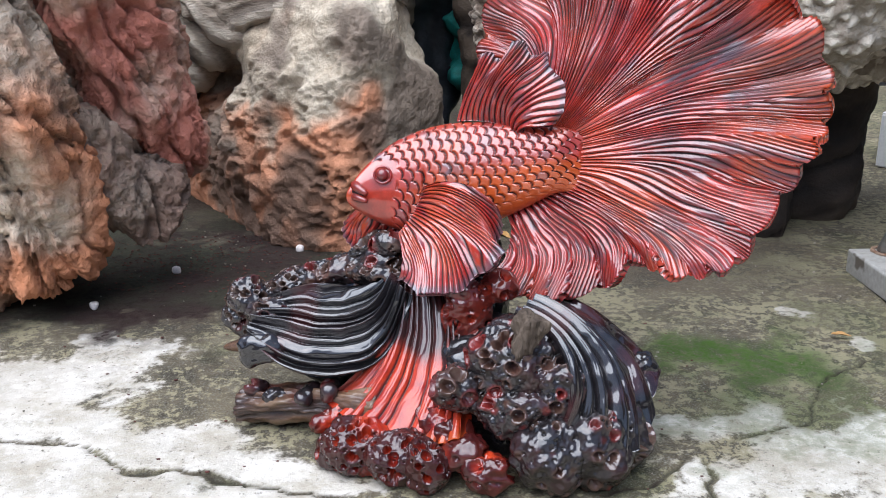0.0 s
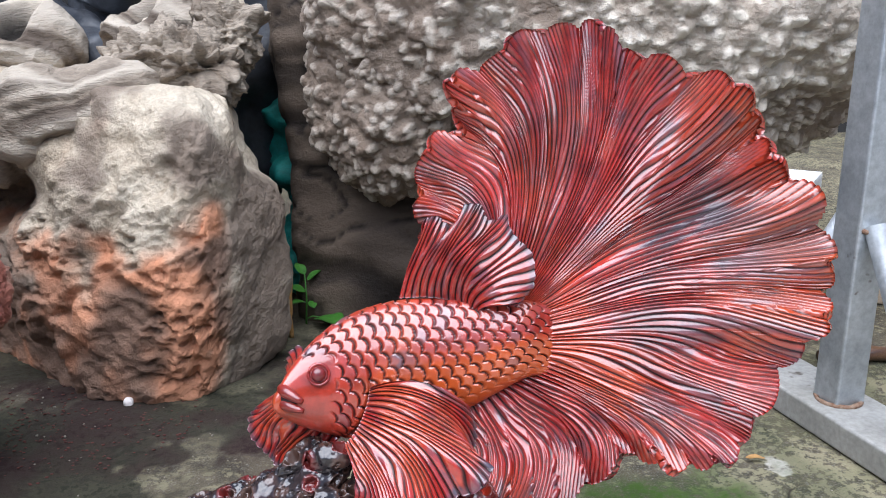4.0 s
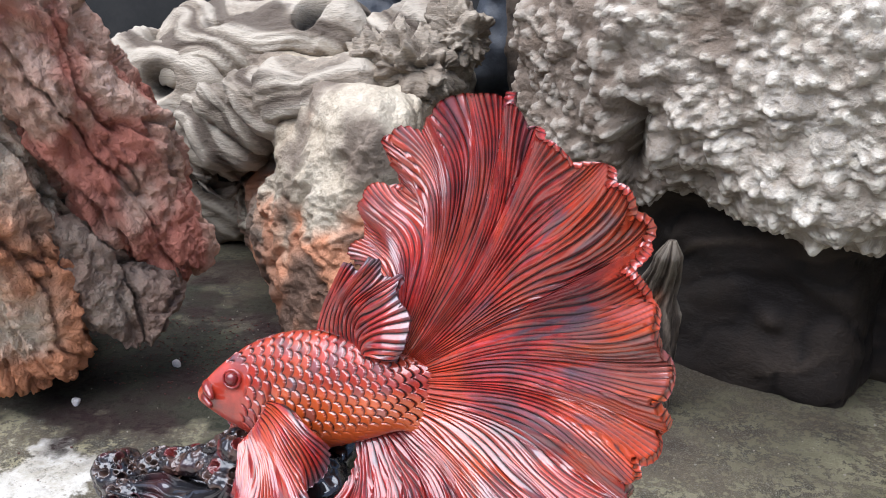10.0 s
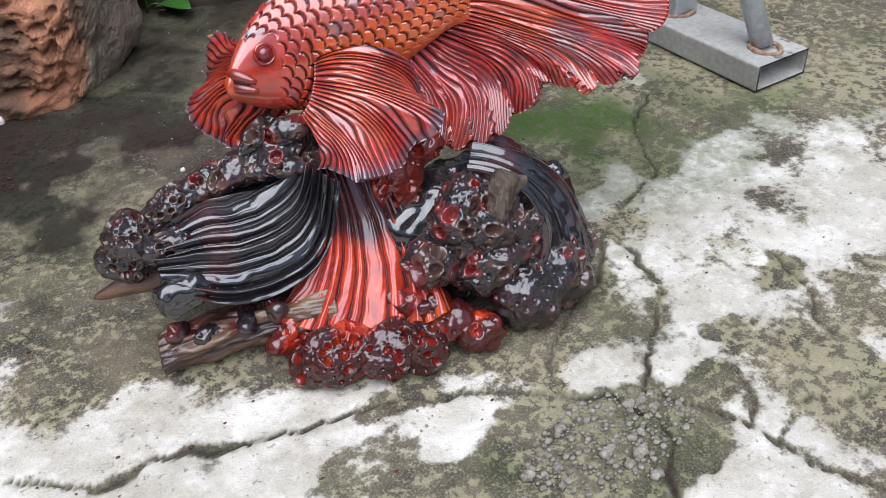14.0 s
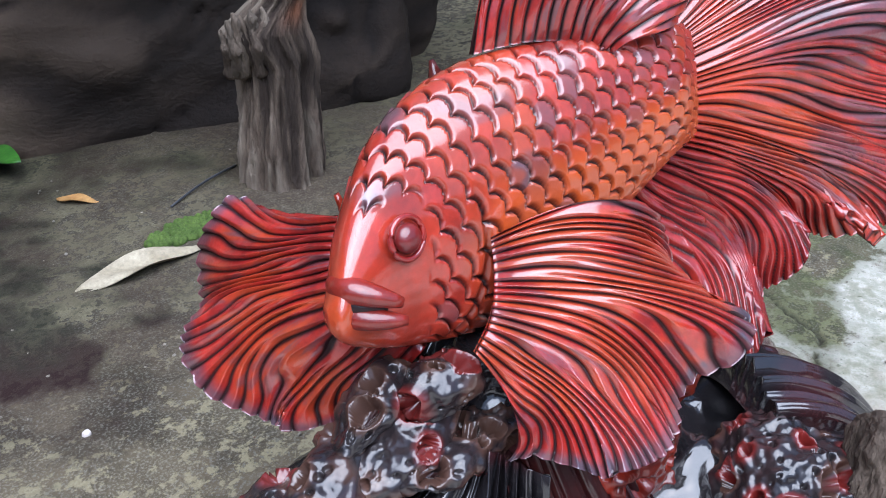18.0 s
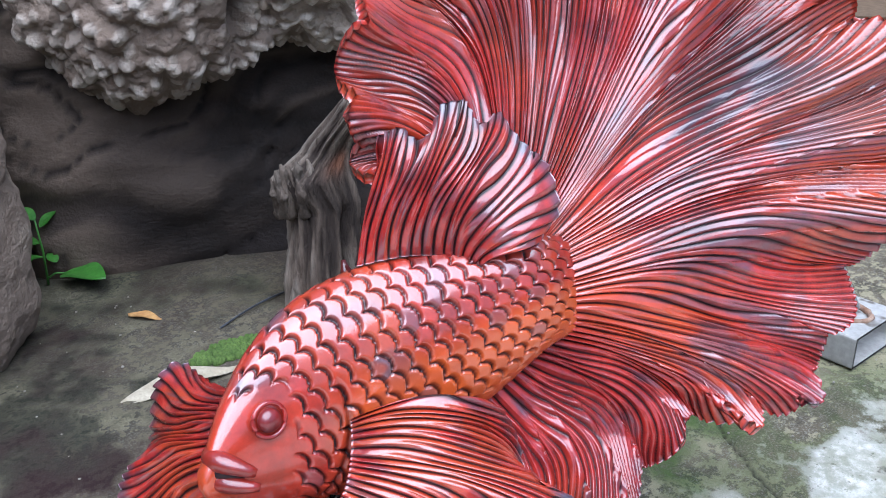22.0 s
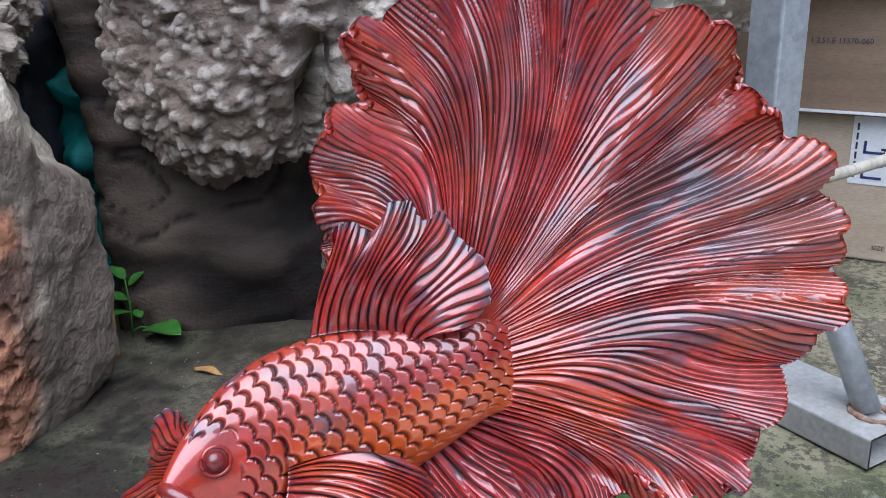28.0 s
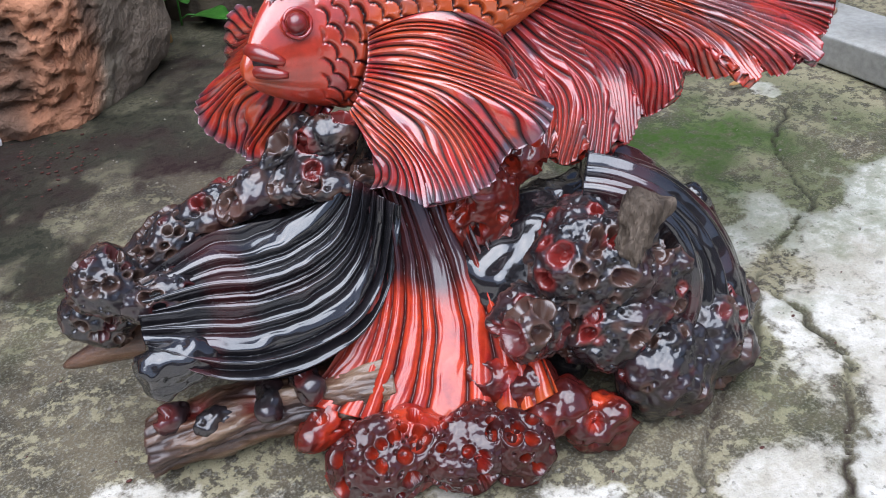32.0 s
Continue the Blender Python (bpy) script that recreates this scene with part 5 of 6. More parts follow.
def driftwood():
    base = thing("pale_driftwood", (-0.60, 1.76, 0), "pale grey twisted driftwood root lying behind the block", "driftwood")
    bpy.context.view_layer.update()
    for name, c, r, seed, power, lean in (("trunk", (-0.60, 1.74, 0.30), (0.20, 0.11, 0.13), 51, 2.2, 10), ("limb", (-0.50, 1.78, 0.41), (0.22, 0.12, 0.07), 61, 2.2, -12), ("foot", (-0.80, 1.85, 0.16), (0.30, 0.14, 0.17), 71, 2.4, 0)):
        p = Pile()
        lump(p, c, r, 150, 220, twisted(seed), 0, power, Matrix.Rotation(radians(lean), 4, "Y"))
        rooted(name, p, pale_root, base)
    p = Pile()
    lump(p, (-0.13, 1.66, 0.47), (0.10, 0.06, 0.06), 120, 160, twisted(81, True, 0.35), 0, 2.0, Matrix.Rotation(radians(-20), 4, "Y"))
    lump(p, (-0.15, 1.70, 0.25), (0.09, 0.07, 0.22), 60, 90, twisted(85), 0, 2.4, None)
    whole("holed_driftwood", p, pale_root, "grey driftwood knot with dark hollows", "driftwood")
    base = thing("charred_root", (-0.3, 1.9, 0), "blackened twisted root behind the driftwood", "root")
    bpy.context.view_layer.update()
    for k, keys in enumerate(([(-0.55, 1.95, 0.0), (-0.50, 1.93, 0.40), (-0.38, 1.90, 0.47), (-0.26, 1.88, 0.40), (-0.18, 1.86, 0.33)], [(-0.06, 1.80, 0.0), (-0.03, 1.78, 0.30), (0.0, 1.76, 0.46), (0.02, 1.78, 0.62)], [(-0.30, 1.98, 0.0), (-0.28, 1.95, 0.40), (-0.20, 1.92, 0.58), (-0.05, 1.92, 0.66)])):
        p = Pile()
        tube(p, spline(keys, 90), 0.085 - 0.022 * k, 48, rough=0.6, seed=k, grain=10)
        rooted("limb", p, charred, base)
    p = Pile()
    tube(p, spline([(-0.10, 2.02, 0.0), (-0.08, 2.0, 0.3), (-0.04, 1.98, 0.55), (0.0, 1.98, 0.75)], 30), 0.05, 24, rough=0.4, seed=8, grain=14)
    whole("orange_root", p, red_trunk, "orange-brown root standing at the back", "root")


def slab_shape(v, n):
    """Weathered trunk: long cracks along a slanting grain, knots and shallow waves."""
    u = v @ np.array([0.86, -0.42, 0.28])
    w = v[:, 2] - 0.30 * u
    warp = 0.05 * fbm(v * 5, 3, 12)
    grain = fbm(np.stack([u * 3.5, v[:, 1] * 6, (w + warp) * 34], 1), 4, 11)
    g = fbm(v * np.array([6, 6, 9]), 4, 13)
    r, k = cells(v / 0.11, 91)
    knot = (1 - smooth(0.04, 0.16, r)) * (k > 0.55)
    ring = np.exp(-(((r - 0.24) / 0.06) ** 2)) * (k > 0.55)
    crack = np.exp(-((fbm(np.stack([u * 2.5, v[:, 1] * 4, (w + warp) * 11], 1), 3, 93) / 0.035) ** 2))
    h = 0.016 * g + 0.0045 * grain + 0.010 * knot - 0.003 * ring - 0.008 * crack + 0.0015 * fbm(v * 90, 3, 5)
    # left edge painted paler, as if lit; other paler streaks follow the grain
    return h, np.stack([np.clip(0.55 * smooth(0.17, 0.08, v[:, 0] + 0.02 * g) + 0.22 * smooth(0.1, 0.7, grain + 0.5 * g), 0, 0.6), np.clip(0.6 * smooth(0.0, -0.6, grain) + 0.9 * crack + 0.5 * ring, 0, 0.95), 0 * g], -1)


def burl_shape(v, n):
    w = v + 0.006 * np.stack([fbm(v * 30, 2, 1), fbm(v * 30, 2, 2), fbm(v * 30, 2, 3)], 1)
    r, k = cells(w / 0.034, 23)
    r2, k2 = cells(w / 0.0165, 33)
    f = fbm(v * 6, 4, 13)
    big = np.clip(1 - (r / 0.62) ** 2, 0, 1) ** 0.8 * (0.4 + 0.9 * k)
    small = np.clip(1 - (r2 / 0.5) ** 2, 0, 1) ** 0.7 * (k2 > 0.25) * (0.5 + k2)
    tip = (1 - smooth(0.03, 0.12, r)) * (k > 0.4)
    h = 0.035 * f + 0.013 * big + 0.0052 * small + 0.003 * fbm(v * 120, 3, 3) - 0.004 * tip
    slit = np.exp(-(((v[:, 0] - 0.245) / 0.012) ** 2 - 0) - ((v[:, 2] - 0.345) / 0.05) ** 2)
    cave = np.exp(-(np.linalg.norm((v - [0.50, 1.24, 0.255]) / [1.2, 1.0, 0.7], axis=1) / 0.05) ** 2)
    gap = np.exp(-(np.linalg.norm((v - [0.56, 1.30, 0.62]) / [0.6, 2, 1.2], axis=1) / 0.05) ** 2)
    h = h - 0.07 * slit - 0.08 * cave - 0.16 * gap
    # shade put into the colour: hollows and gaps darker, knob tips paler
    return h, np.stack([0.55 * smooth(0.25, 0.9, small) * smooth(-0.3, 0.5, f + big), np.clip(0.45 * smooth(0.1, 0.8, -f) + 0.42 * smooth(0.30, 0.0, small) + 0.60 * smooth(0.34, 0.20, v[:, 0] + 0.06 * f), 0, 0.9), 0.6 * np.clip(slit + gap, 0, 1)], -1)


def burl_trunk():
    base = thing("burl_trunk", (0.345, 1.585, 0), "dark brown trunk slab with a grey knobby burl jutting from it", "tree trunk")
    bpy.context.view_layer.update()
    turn = Matrix.Rotation(radians(-25.2), 4, "Z")
    p = Pile()
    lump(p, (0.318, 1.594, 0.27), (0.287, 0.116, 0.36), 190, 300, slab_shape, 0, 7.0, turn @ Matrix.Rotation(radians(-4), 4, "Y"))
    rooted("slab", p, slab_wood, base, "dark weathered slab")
    p = Pile()
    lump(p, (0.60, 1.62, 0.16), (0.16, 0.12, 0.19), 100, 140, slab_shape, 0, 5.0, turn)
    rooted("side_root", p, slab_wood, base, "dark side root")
    p = Pile()
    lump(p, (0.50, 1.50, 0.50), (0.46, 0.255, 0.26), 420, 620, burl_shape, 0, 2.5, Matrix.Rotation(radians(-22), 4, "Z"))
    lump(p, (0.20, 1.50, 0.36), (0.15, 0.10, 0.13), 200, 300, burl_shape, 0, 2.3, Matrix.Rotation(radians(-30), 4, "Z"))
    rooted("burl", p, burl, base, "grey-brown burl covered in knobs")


def snag():
    base = thing("grey_snag", (0.272, 1.312, 0), "grey broken snag with a splintered shoulder on concrete", "snag")
    bpy.context.view_layer.update()
    p = Pile()
    rows, columns = 190, 130
    z = np.linspace(-0.004, 0.262, rows)
    at = [-0.004, 0.03, 0.08, 0.12, 0.137, 0.155, 0.166, 0.180, 0.215, 0.240, 0.262]
    left = np.interp(z, at, [0.232, 0.235, 0.242, 0.246, 0.234, 0.229, 0.246, 0.266, 0.280, 0.286, 0.300])
    right = np.interp(z, at, [0.322, 0.321, 0.322, 0.324, 0.324, 0.317, 0.316, 0.317, 0.318, 0.318, 0.309])
    deep = np.interp(z, at, [0.042, 0.040, 0.038, 0.036, 0.034, 0.032, 0.028, 0.024, 0.021, 0.018, 0.005])
    left, right, deep = (soften(k[:, None], 3)[:, 0] for k in (left, right, deep))
    a = np.linspace(0, 2 * math.pi, columns, endpoint=False)
    zz, aa = np.meshgrid(z, a, indexing="ij")
    q = np.stack([2.6 * np.cos(aa), 2.6 * np.sin(aa), 7 * zz], -1).reshape(-1, 3)
    fibre = fbm(q, 5, 31, 0.6).reshape(zz.shape)
    fine = fbm(q * np.array([4, 4, 2.2]), 3, 35).reshape(zz.shape)
    step = lattice(np.floor(aa * 3.2 + 0.5 * fibre).astype(int), np.floor(zz * 22 + 2 * fibre).astype(int), 0, 7) - 0.5
    k = 1 + 0.16 * fibre + 0.09 * fine + 0.03 * step
    # a deep split between the two stems
    cleft = np.exp(-(((aa - 4.95) / 0.22) ** 2)) * smooth(0.135, 0.10, zz)
    k = k - 0.45 * cleft
    x = (left + right)[:, None] / 2 + (right - left)[:, None] / 2 * np.cos(aa) * k
    bend = smooth(0.17, 0.262, zz)
    x = x + -0.0002 * bend
    yy = 1.316 + -0.0544 * bend + deep[:, None] * np.sin(aa) * k
    tone = np.stack([0.55 * smooth(0.0, 0.6, fibre + 0.4 * fine), np.clip(0.85 * smooth(0.0, -0.6, fibre) + 0.8 * cleft, 0, 0.95), 0.6 * np.exp(-(((zz - 0.172) / 0.012) ** 2 + ((aa - 4.9) / 0.4) ** 2))], -1)
    p.add(np.stack([x, yy, zz], -1).reshape(-1, 3), grid_faces(rows, columns, True).tolist() + [list(range((rows - 1) * columns, rows * columns))], 0, tone.reshape(-1, 3))
    rooted("stem", p, stick_wood, base)
    # splinters on the broken shoulder
    rng = np.random.default_rng(12)
    for k in range(16):
        x0, tall = 0.221 + 0.0030 * k, (0.163, 0.172, 0.160, 0.178, 0.168)[k % 5] + 0.004 * rng.random()
        y0 = 1.296 + 0.022 * rng.random()
        p = Pile()
        tube(p, spline([(x0 + 0.012, y0 + 0.01, 0.115), (x0 + 0.003, y0, 0.140), (x0, y0 - 0.002, tall - 0.012), (x0 - 0.002 * rng.random(), y0, tall)], 16), np.interp(np.linspace(0, 1, 16), [0, 0.7, 1], [0.0055, 0.0040, 0.0012]), 9, rough=0.7, seed=k, grain=110, tint=(0.5 * rng.random(), 0.5 * rng.random(), 0))
        rooted("splinter", p, stick_wood, base)


root_block()
leaning_trunk()
driftwood()
burl_trunk()
snag()


# ---- steel stand, cartons and small things ----
def strut(a, b, radius, sides=24):
    p = Pile()
    tube(p, [a, b], radius, sides)
    return p


def weld_bead(parent, x, y, z, rx, ry, seed):
    p = Pile()
    ring = [(x + rx * math.cos(k), y + ry * math.sin(k), z) for k in np.linspace(0, 2 * math.pi, 30)]
    tube(p, ring, 0.0032, 8, rough=0.5, seed=seed, grain=160, caps=False)
    part("weld", p, weld, parent, "rusty weld bead")


def hollow(x0, x1, y0, y1, z0, z1, wall):
    """A square tube along y, open at both ends."""
    b = bmesh.new()
    rings = []
    for y, inner in ((y0, 0), (y1, 0), (y1, 1), (y0, 1)):
        k = wall * inner
        rings.append([b.verts.new((x, y, z)) for x, z in ((x0 + k, z0 + k), (x1 - k, z0 + k), (x1 - k, z1 - k), (x0 + k, z1 - k))])
    for a, c in zip(rings, rings[1:] + rings[:1]):
        for i in range(4):
            b.faces.new((a[i], a[(i + 1) % 4], c[(i + 1) % 4], c[i]))
    bmesh.ops.recalc_face_normals(b, faces=b.faces[:])
    long_edges = [e for e in b.edges if abs(e.verts[0].co.y - e.verts[1].co.y) > 0.1]
    bmesh.ops.bevel(b, geom=long_edges, offset=0.0035, segments=3, affect="EDGES", profile=0.5)
    return b


def steel_stand():
    base = thing("steel_stand", (0.622, 1.03, 0), "galvanised steel post with pipe braces on a tube foot", "stand")
    part("foot", hollow(-0.045, 0.045, -0.19, 0.185, 0, 0.035, 0.0028), foot_steel, base, "dusty rectangular steel tube foot")
    part("post", box(-0.021, 0.021, -0.021, 0.021, 0.035, 1.1, 0.003), steel, base)
    part("front_brace", strut((0, -0.155, 0.036), (0, -0.024, 0.262), 0.0138), steel, base)
    part("back_brace", strut((0, 0.165, 0.036), (0, 0.024, 0.262), 0.0138), steel, base)
    weld_bead(base, 0, 0, 0.036, 0.026, 0.026, 1)
    weld_bead(base, 0, -0.158, 0.036, 0.017, 0.021, 2)
    weld_bead(base, 0, 0.168, 0.036, 0.017, 0.021, 3)
    weld_bead(base, 0, -0.022, 0.256, 0.014, 0.006, 4)


def flat(x0, x1, z0, z1, y=-0.0012, thick=0.0008):
    return box(x0, x1, y, y + thick, z0, z1)


def print_text(name, words, size, x, z, parent, material, y=-0.0014):
    c = bpy.data.curves.new(name, "FONT")
    c.body, c.size, c.extrude, c.resolution_u = words, size, 0.0001, 2
    ob = new("text_source", c)
    bpy.context.view_layer.update()
    me = bpy.data.meshes.new_from_object(ob.evaluated_get(bpy.context.evaluated_depsgraph_get()))
    bpy.data.objects.remove(ob)
    bpy.data.curves.remove(c)
    me.materials.clear()
    me.materials.append(material)
    o = new(name, me)
    o.parent = parent
    o.matrix_basis = pose(x, y, z, 90, 0, 0)
    return o


def carton(place, w, d, h, material, label):
    base = thing("carton", place, label, "carton", "stacked cartons")
    part("body", box(0, w, 0, d, 0, h - 0.003, 0.004, 2), material, base)
    part("top_flap", box(0.001, w - 0.001, 0.001, d * 0.498, h - 0.0035, h, 0.0012), material, base)
    part("top_flap", box(0.001, w - 0.001, d * 0.502, d - 0.001, h - 0.0035, h, 0.0012), material, base)
    return base


def marked_carton():
    # the front face runs from the corner nearest the root to the right; its long side faces the camera
    base = carton((0.995, 1.445, 0, 0, 0, -62.5), 0.376, 0.47, 0.236, card, "brown cardboard carton with handling marks and label")
    x = 0.215
    label = part("label", flat(x, x + 0.058, 0.125, 0.232), paper, base, "white label with navy print")
    for k in range(3):
        part("print", flat(x + 0.018, x + 0.048, 0.134 + 0.020 * k, 0.134 + 0.020 * k + 0.004, -0.0018), blue_ink, label)
        part("print", flat(x + 0.018 + 0.026 * (k % 2), x + 0.022 + 0.026 * (k % 2), 0.134 + 0.020 * k, 0.154 + 0.020 * k, -0.0018), blue_ink, label)
    for k in range(6):
        part("print_line", flat(x + 0.006, x + 0.009, 0.135 + 0.015 * k, 0.146 + 0.015 * k, -0.0018), ink, label)
    part("tape", flat(0.165, 0.215, 0.0, 0.068), tape, base, "tan packing tape")
    part("sticker", flat(0.115, 0.158, 0.030, 0.105), paper, base, "white printed sticker")
    print_text("size_print", "SIZE 486*376*23", 0.0105, 0.262, 0.020, base, ink)
    # umbrella mark
    p = Pile()
    arc = np.linspace(0, math.pi, 20)
    fan = [(0.305, 0, 0.178)] + [(0.305 + 0.013 * math.cos(a), 0, 0.178 + 0.011 * math.sin(a)) for a in arc]
    p.add([(a, -0.0014, c) for a, _, c in fan], [[0, k, k + 1] for k in range(1, 20)])
    tube(p, [(0.305, -0.0012, 0.180), (0.305, -0.0012, 0.160), (0.309, -0.0012, 0.158)], 0.0008, 6)
    part("umbrella_mark", p, ink, base)
    for k in range(2):
        part("arrow_mark", flat(0.262 + 0.02 * k, 0.264 + 0.02 * k, 0.160, 0.184), ink, base)
        part("arrow_mark", flat(0.258 + 0.02 * k, 0.268 + 0.02 * k, 0.180, 0.184, -0.0016), ink, base)
    part("arrow_mark", flat(0.255, 0.292, 0.156, 0.1585), ink, base)
    part("stack_mark", flat(0.335, 0.350, 0.158, 0.190), ink, base)
    upper = carton((0.965, 1.455, 0.238, 0, 0, -62.5), 0.42, 0.48, 0.19, card_dark, "darker brown cardboard carton stacked on another")
    print_text("code_print", "1.2.51.E 11370-060", 0.0115, 0.165, 0.105, upper, ink)
    part("torn_edge", flat(0.03, 0.30, 0.0, 0.004, -0.004, 0.003), paper, upper, "torn pale paper edge")
    bag = Pile()
    lump(bag, (1.17, 1.29, 0.478), (0.17, 0.13, 0.055), 50, 80, lambda v, n: 0.018 * fbm(v * 14, 4, 3), power=3.0)
    whole("sack", bag, sack, "pale cream plastic sack lying on the cartons", "sack")
    far = carton((0.935, 1.900, 0, 0, 0, -47), 0.24, 0.34, 0.118, paper, "white printed cable carton on the concrete")
    print_text("heading", "305m CAT", 0.026, 0.02, 0.086, far, ink)
    for k in range(4):
        q = Pile()
        q.add([(0.03 + 0.006 * math.cos(a), -0.0014, 0.070 - 0.018 * k + 0.006 * math.sin(a)) for a in np.linspace(0, 6.2832, 20, endpoint=False)], [list(range(20))])
        part("dot", q, red_ink, far)
        part("print_line", flat(0.045, 0.125, 0.067 - 0.018 * k, 0.073 - 0.018 * k), ink, far)


steel_stand()
marked_carton()


def rod():
    p = strut((0.73, 1.12, 0.19), (1.12, 1.07, 0.235), 0.008, 14)
    whole("bare_rod", p, rod_wood, "pale dirty wooden rod leaning on the carton", "rod")
    p = Pile()
    tube(p, [(0.735, 1.20, 0.012), (0.80, 1.19, 0.013), (0.86, 1.17, 0.012)], [0.010, 0.012, 0.008], 14, rough=0.3, seed=3, grain=60)
    whole("wood_stick", p, log_wood, "short brown stick lying on the concrete", "stick")


rod()


def leaf(pile, at, length, width, yaw, lift=0.0, curl=0.3, tilt=0.0, slot=0):
    """A pointed leaf blade with a folded midrib."""
    rows, columns = 15, 7
    t = np.linspace(0, 1, rows)[:, None]
    s = np.linspace(-1, 1, columns)[None]
    half = width / 2 * np.sin(math.pi * t**0.8) ** 0.8
    x, y = t * length + 0 * s, s * half
    z = lift + tilt * t * length + np.abs(s) * half * curl + 0.03 * length * np.sin(3 * t) + 0.02 * length * np.sin(9 * t + 3 * s)
    c, d = math.cos(radians(yaw)), math.sin(radians(yaw))
    g = np.stack([at[0] + c * x - d * y, at[1] + d * x + c * y, at[2] + z], -1)
    top, low = g.reshape(-1, 3), g.reshape(-1, 3) - [0, 0, 0.0006]
    f = grid_faces(rows, columns)
    pile.add(np.concatenate([top, low]), np.concatenate([f, f[:, ::-1] + len(top)]), slot)


def plants():
    base = thing("weed", (0.045, 1.585, 0), "small green weed with broad leaves sprouting by the trunk", "weed")
    blades = [((0.018, -0.008, 0.012), 0.066, 0.046, -62, 0.06), ((0.0, 0.0, 0.055), 0.034, 0.024, 150, 0.2), ((0.0, 0.0, 0.085), 0.030, 0.018, 110, 0.4), ((0.004, 0.0, 0.075), 0.026, 0.016, 20, 0.5), ((0.0, 0.0, 0.038), 0.026, 0.020, 200, 0.1), ((0.012, -0.01, 0.03), 0.02, 0.014, 100, 0.3)]
    p = Pile()
    tube(p, [(0, 0, 0), (0.002, 0, 0.045), (0, 0, 0.088)], [0.0016, 0.0013, 0.0008], 8)
    tube(p, [(0, 0, 0.008), (0.010, -0.004, 0.014), (0.020, -0.010, 0.013)], 0.0011, 8)
    part("stem", p, green_leaf, base)
    for at, a, b, yaw, tilt in blades:
        p = Pile()
        leaf(p, at, a, b, yaw, 0, 0.25, tilt)
        part("leaf", p, green_leaf, base)
    for name, at, length, width, yaw, m, label in (("dry_leaf", (0.010, 1.262, 0.0005), 0.120, 0.032, -7, dry_leaf, "long dry curled grey leaf lying on the concrete"), ("fallen_leaf", (0.087, 1.438, 0.0005), 0.045, 0.015, -58, orange_leaf, "small orange fallen leaf on the concrete"), ("fallen_leaf", (0.46, 0.985, 0.003), 0.022, 0.009, -20, orange_leaf, "tiny brown fallen leaf on the concrete")):
        p = Pile()
        leaf(p, at, length, width, yaw, 0.001, 0.28)
        whole(name, p, m, label, "leaf", "fallen leaves")
    p = Pile()
    for k in range(260):
        a, r = random.random() * 6.28, random.random() ** 0.5
        c = (0.135 + 0.042 * r * math.cos(a), 1.285 + 0.018 * r * math.sin(a), 0.001)
        lump(p, c, (0.004, 0.004, 0.003 + 0.003 * random.random()), 5, 7, lambda v, n: 0 * v[:, 0])
    whole("moss", p, moss, "tuft of yellow-green moss on the concrete", "moss", kind="stuff")
    p = Pile()
    tube(p, spline([(0.014, 1.532, 0.0), (0.012, 1.522, 0.06), (0.016, 1.514, 0.125)], 14), [0.0032] * 10 + [0.0028, 0.0024, 0.002, 0.0014], 8, rough=0.3, seed=4, grain=120)
    whole("splint", p, orange_leaf, "thin orange-brown splint standing beside the weed", "stick")
    t = np.linspace(0, 1, 12)
    p = Pile()
    tube(p, np.stack([0.150 + 0.10 * t, 1.334 + 0.03 * t, 0.003 + 0.004 * np.sin(3 * t)], 1), 0.0012, 8)
    whole("twig", p, charred, "thin dark twig lying on the concrete", "twig")


plants()


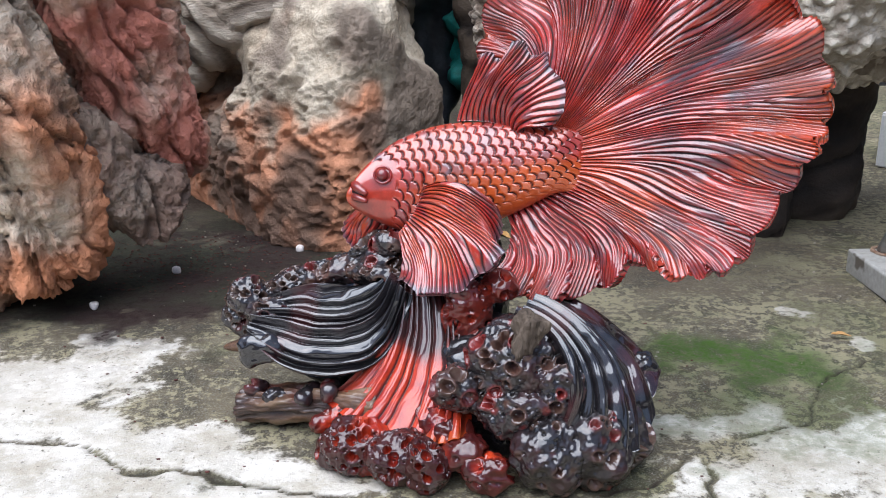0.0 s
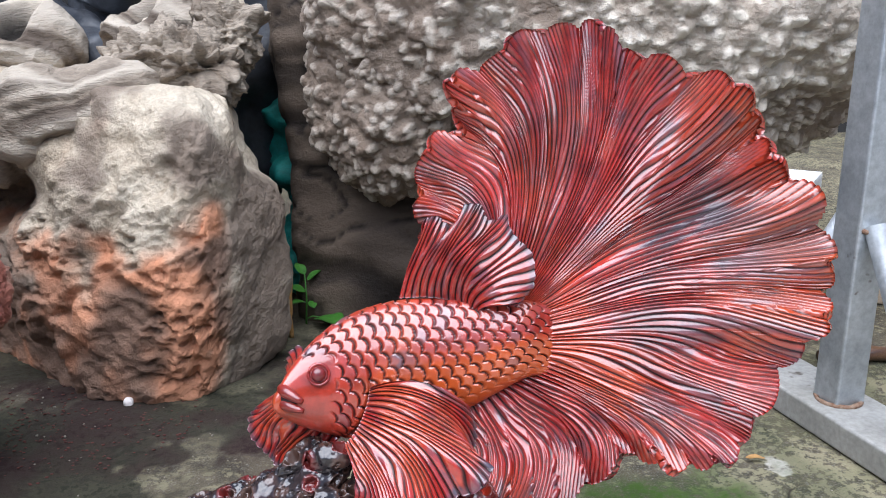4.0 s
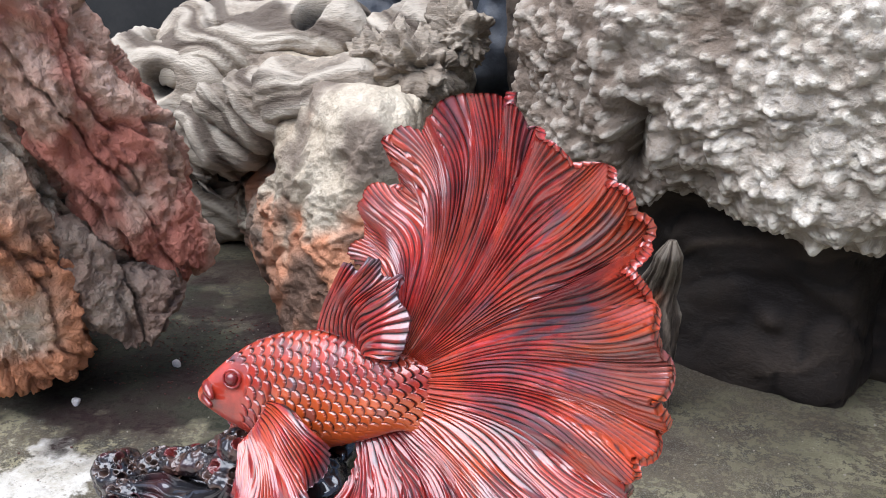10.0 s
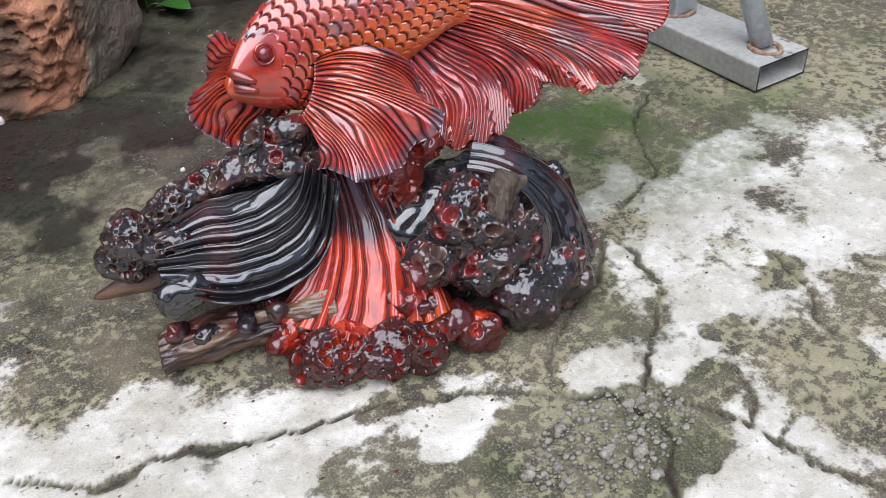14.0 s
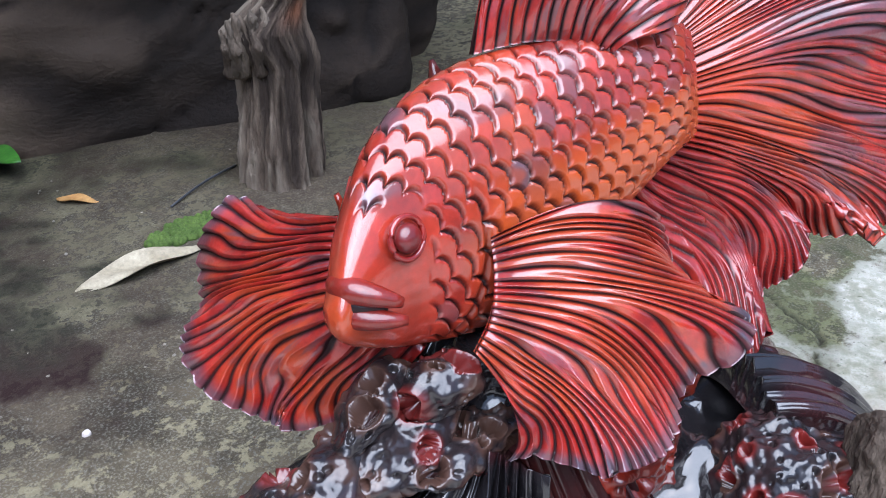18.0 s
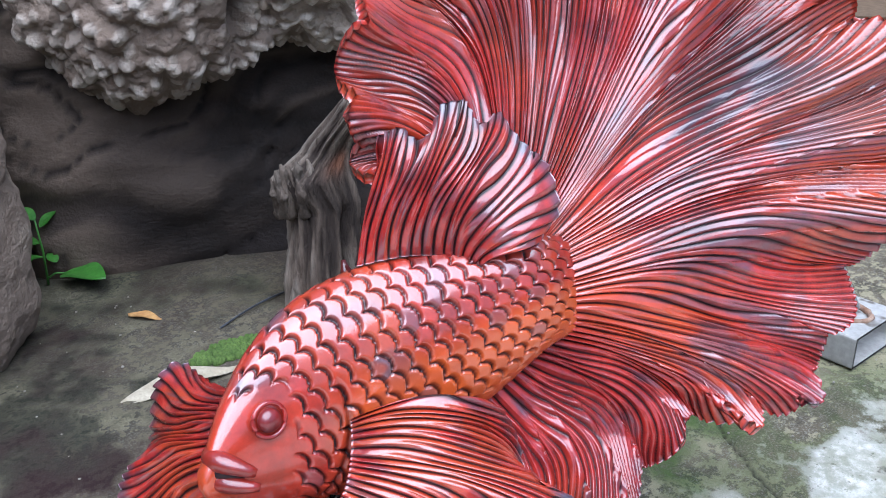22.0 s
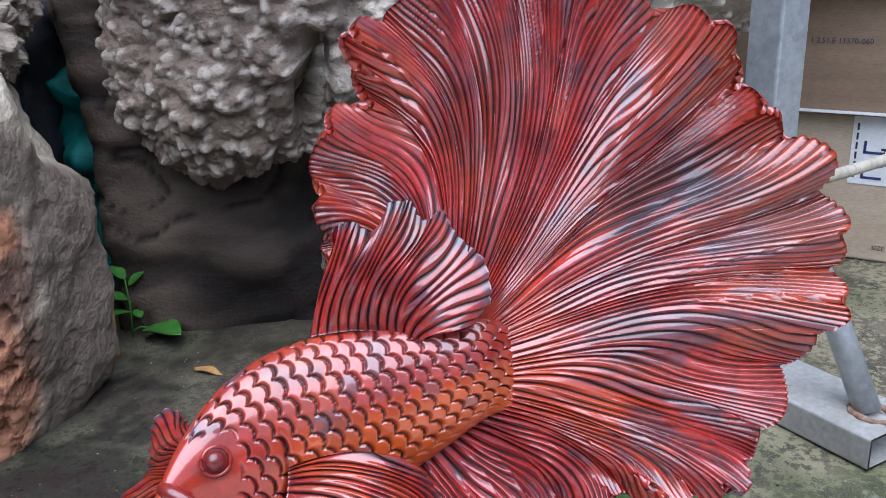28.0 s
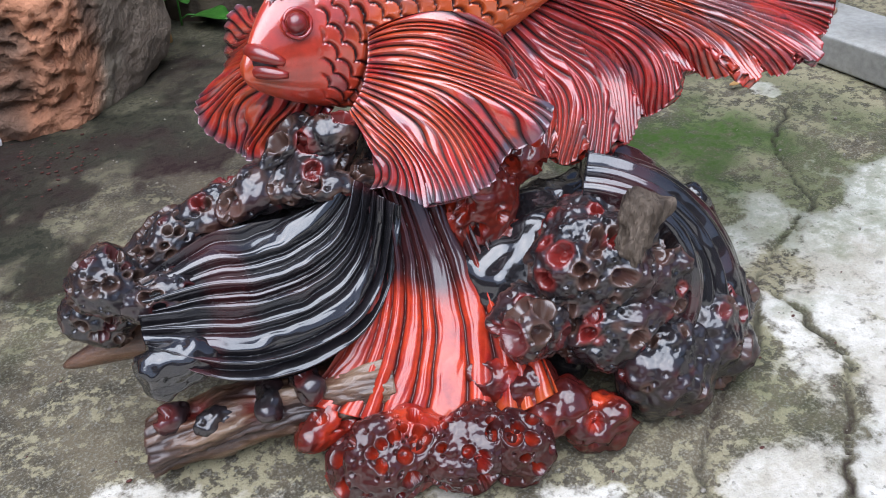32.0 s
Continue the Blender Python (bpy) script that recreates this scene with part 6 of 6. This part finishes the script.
def litter():
    for c, r in (((-0.461, 1.107, 0.004), 0.006), ((-0.392, 1.249, 0.004), 0.006), ((-0.074, 1.096, 0.002), 0.0028), ((-0.225, 1.345, 0.004), 0.006)):
        p = Pile()
        lump(p, c, (r, r * 0.8, r * 0.9), 12, 16, lambda v, n: 0.25 * r * fbm(v * 120, 3, 5), power=3.0)
        whole("chip", p, chalk, "small pinkish white wood chip on the concrete", "chip", "chips on the ground")
    p = Pile()
    rng = np.random.default_rng(5)
    for k in range(900):
        if k < 380:
            a, r = rng.random() * 6.28, rng.random() ** 0.5
            x, y, s = 0.06 + 0.075 * r * math.cos(a), 0.52 + 0.042 * r * math.sin(a), 0.0012 + 0.0022 * rng.random() ** 3
        else:
            x, y, s = -0.75 + 1.5 * rng.random(), 0.55 + 0.95 * rng.random(), 0.0006 + 0.0012 * rng.random() ** 2
        lump(p, (x, y, 0.0006), (s, s * 0.8, s * 0.7), 5, 7, lambda v, n: 0.15 * s * np.sin(v[:, 0] * 3000), power=3.0)
    for k in range(26):
        a, r, s = rng.random() * 6.28, rng.random() ** 0.5, 0.0026 + 0.0028 * rng.random() ** 2
        lump(p, (0.04 + 0.085 * r * math.cos(a), 0.515 + 0.045 * r * math.sin(a), 0.3 * s), (s * 1.3, s, s * 0.7), 9, 12, lambda v, n: 0.18 * s * np.sin(v[:, 0] * 900 + v[:, 1] * 700), power=2.6)
    whole("gravel", p, grit, "loose grit and gravel scattered on the concrete", "gravel", kind="stuff")
    p = Pile()
    for k in range(700):
        a, r = rng.random() * 6.28, rng.random() ** 0.6
        s = 0.0007 + 0.0011 * rng.random()
        lump(p, (-0.36 + 0.24 * r * math.cos(a), 1.30 + 0.14 * r * math.sin(a), 0.001), (s * 1.5, s, s * 0.5), 4, 6, lambda v, n: 0 * v[:, 0])
    for k in range(120):
        s = 0.0006 + 0.0014 * rng.random() ** 2
        lump(p, (-0.45 + 0.75 * rng.random(), 0.58 + 0.45 * rng.random(), 0.0012), (s * 1.6, s, s * 0.4), 4, 6, lambda v, n: 0 * v[:, 0])
    whole("sawdust", p, dust, "dark red sawdust strewn under the trunk", "sawdust", kind="stuff")
    p = Pile()
    lump(p, (0.072, 1.76, 0.26), (0.042, 0.05, 0.105), 70, 90, lambda v, n: 0.03 * fbm(v * 22, 4, 3), power=2.5)
    lump(p, (0.080, 1.76, 0.08), (0.05, 0.05, 0.08), 50, 70, lambda v, n: 0.02 * fbm(v * 22, 4, 5), power=2.5)
    whole("net_bag", p, teal, "crumpled teal net bag standing behind the trunk", "bag")


litter()

# added dark walls that cut low sky light; the north one is also a backdrop
for name, dims, tall in (("light_block_north", (-4, 4, 3.2, 3.4), 2.6), ("light_block_west", (-4.2, -4, -3, 3.4), 1.6), ("light_block_east", (4, 4.2, -3, 3.4), 2.0), ("light_block_south", (-4.2, 4.2, -3.2, -3), 0.9)):
    whole(name, box(*dims, -0.02, tall), backing, "added dark wall that cuts low sky light", "wall", kind="structure")
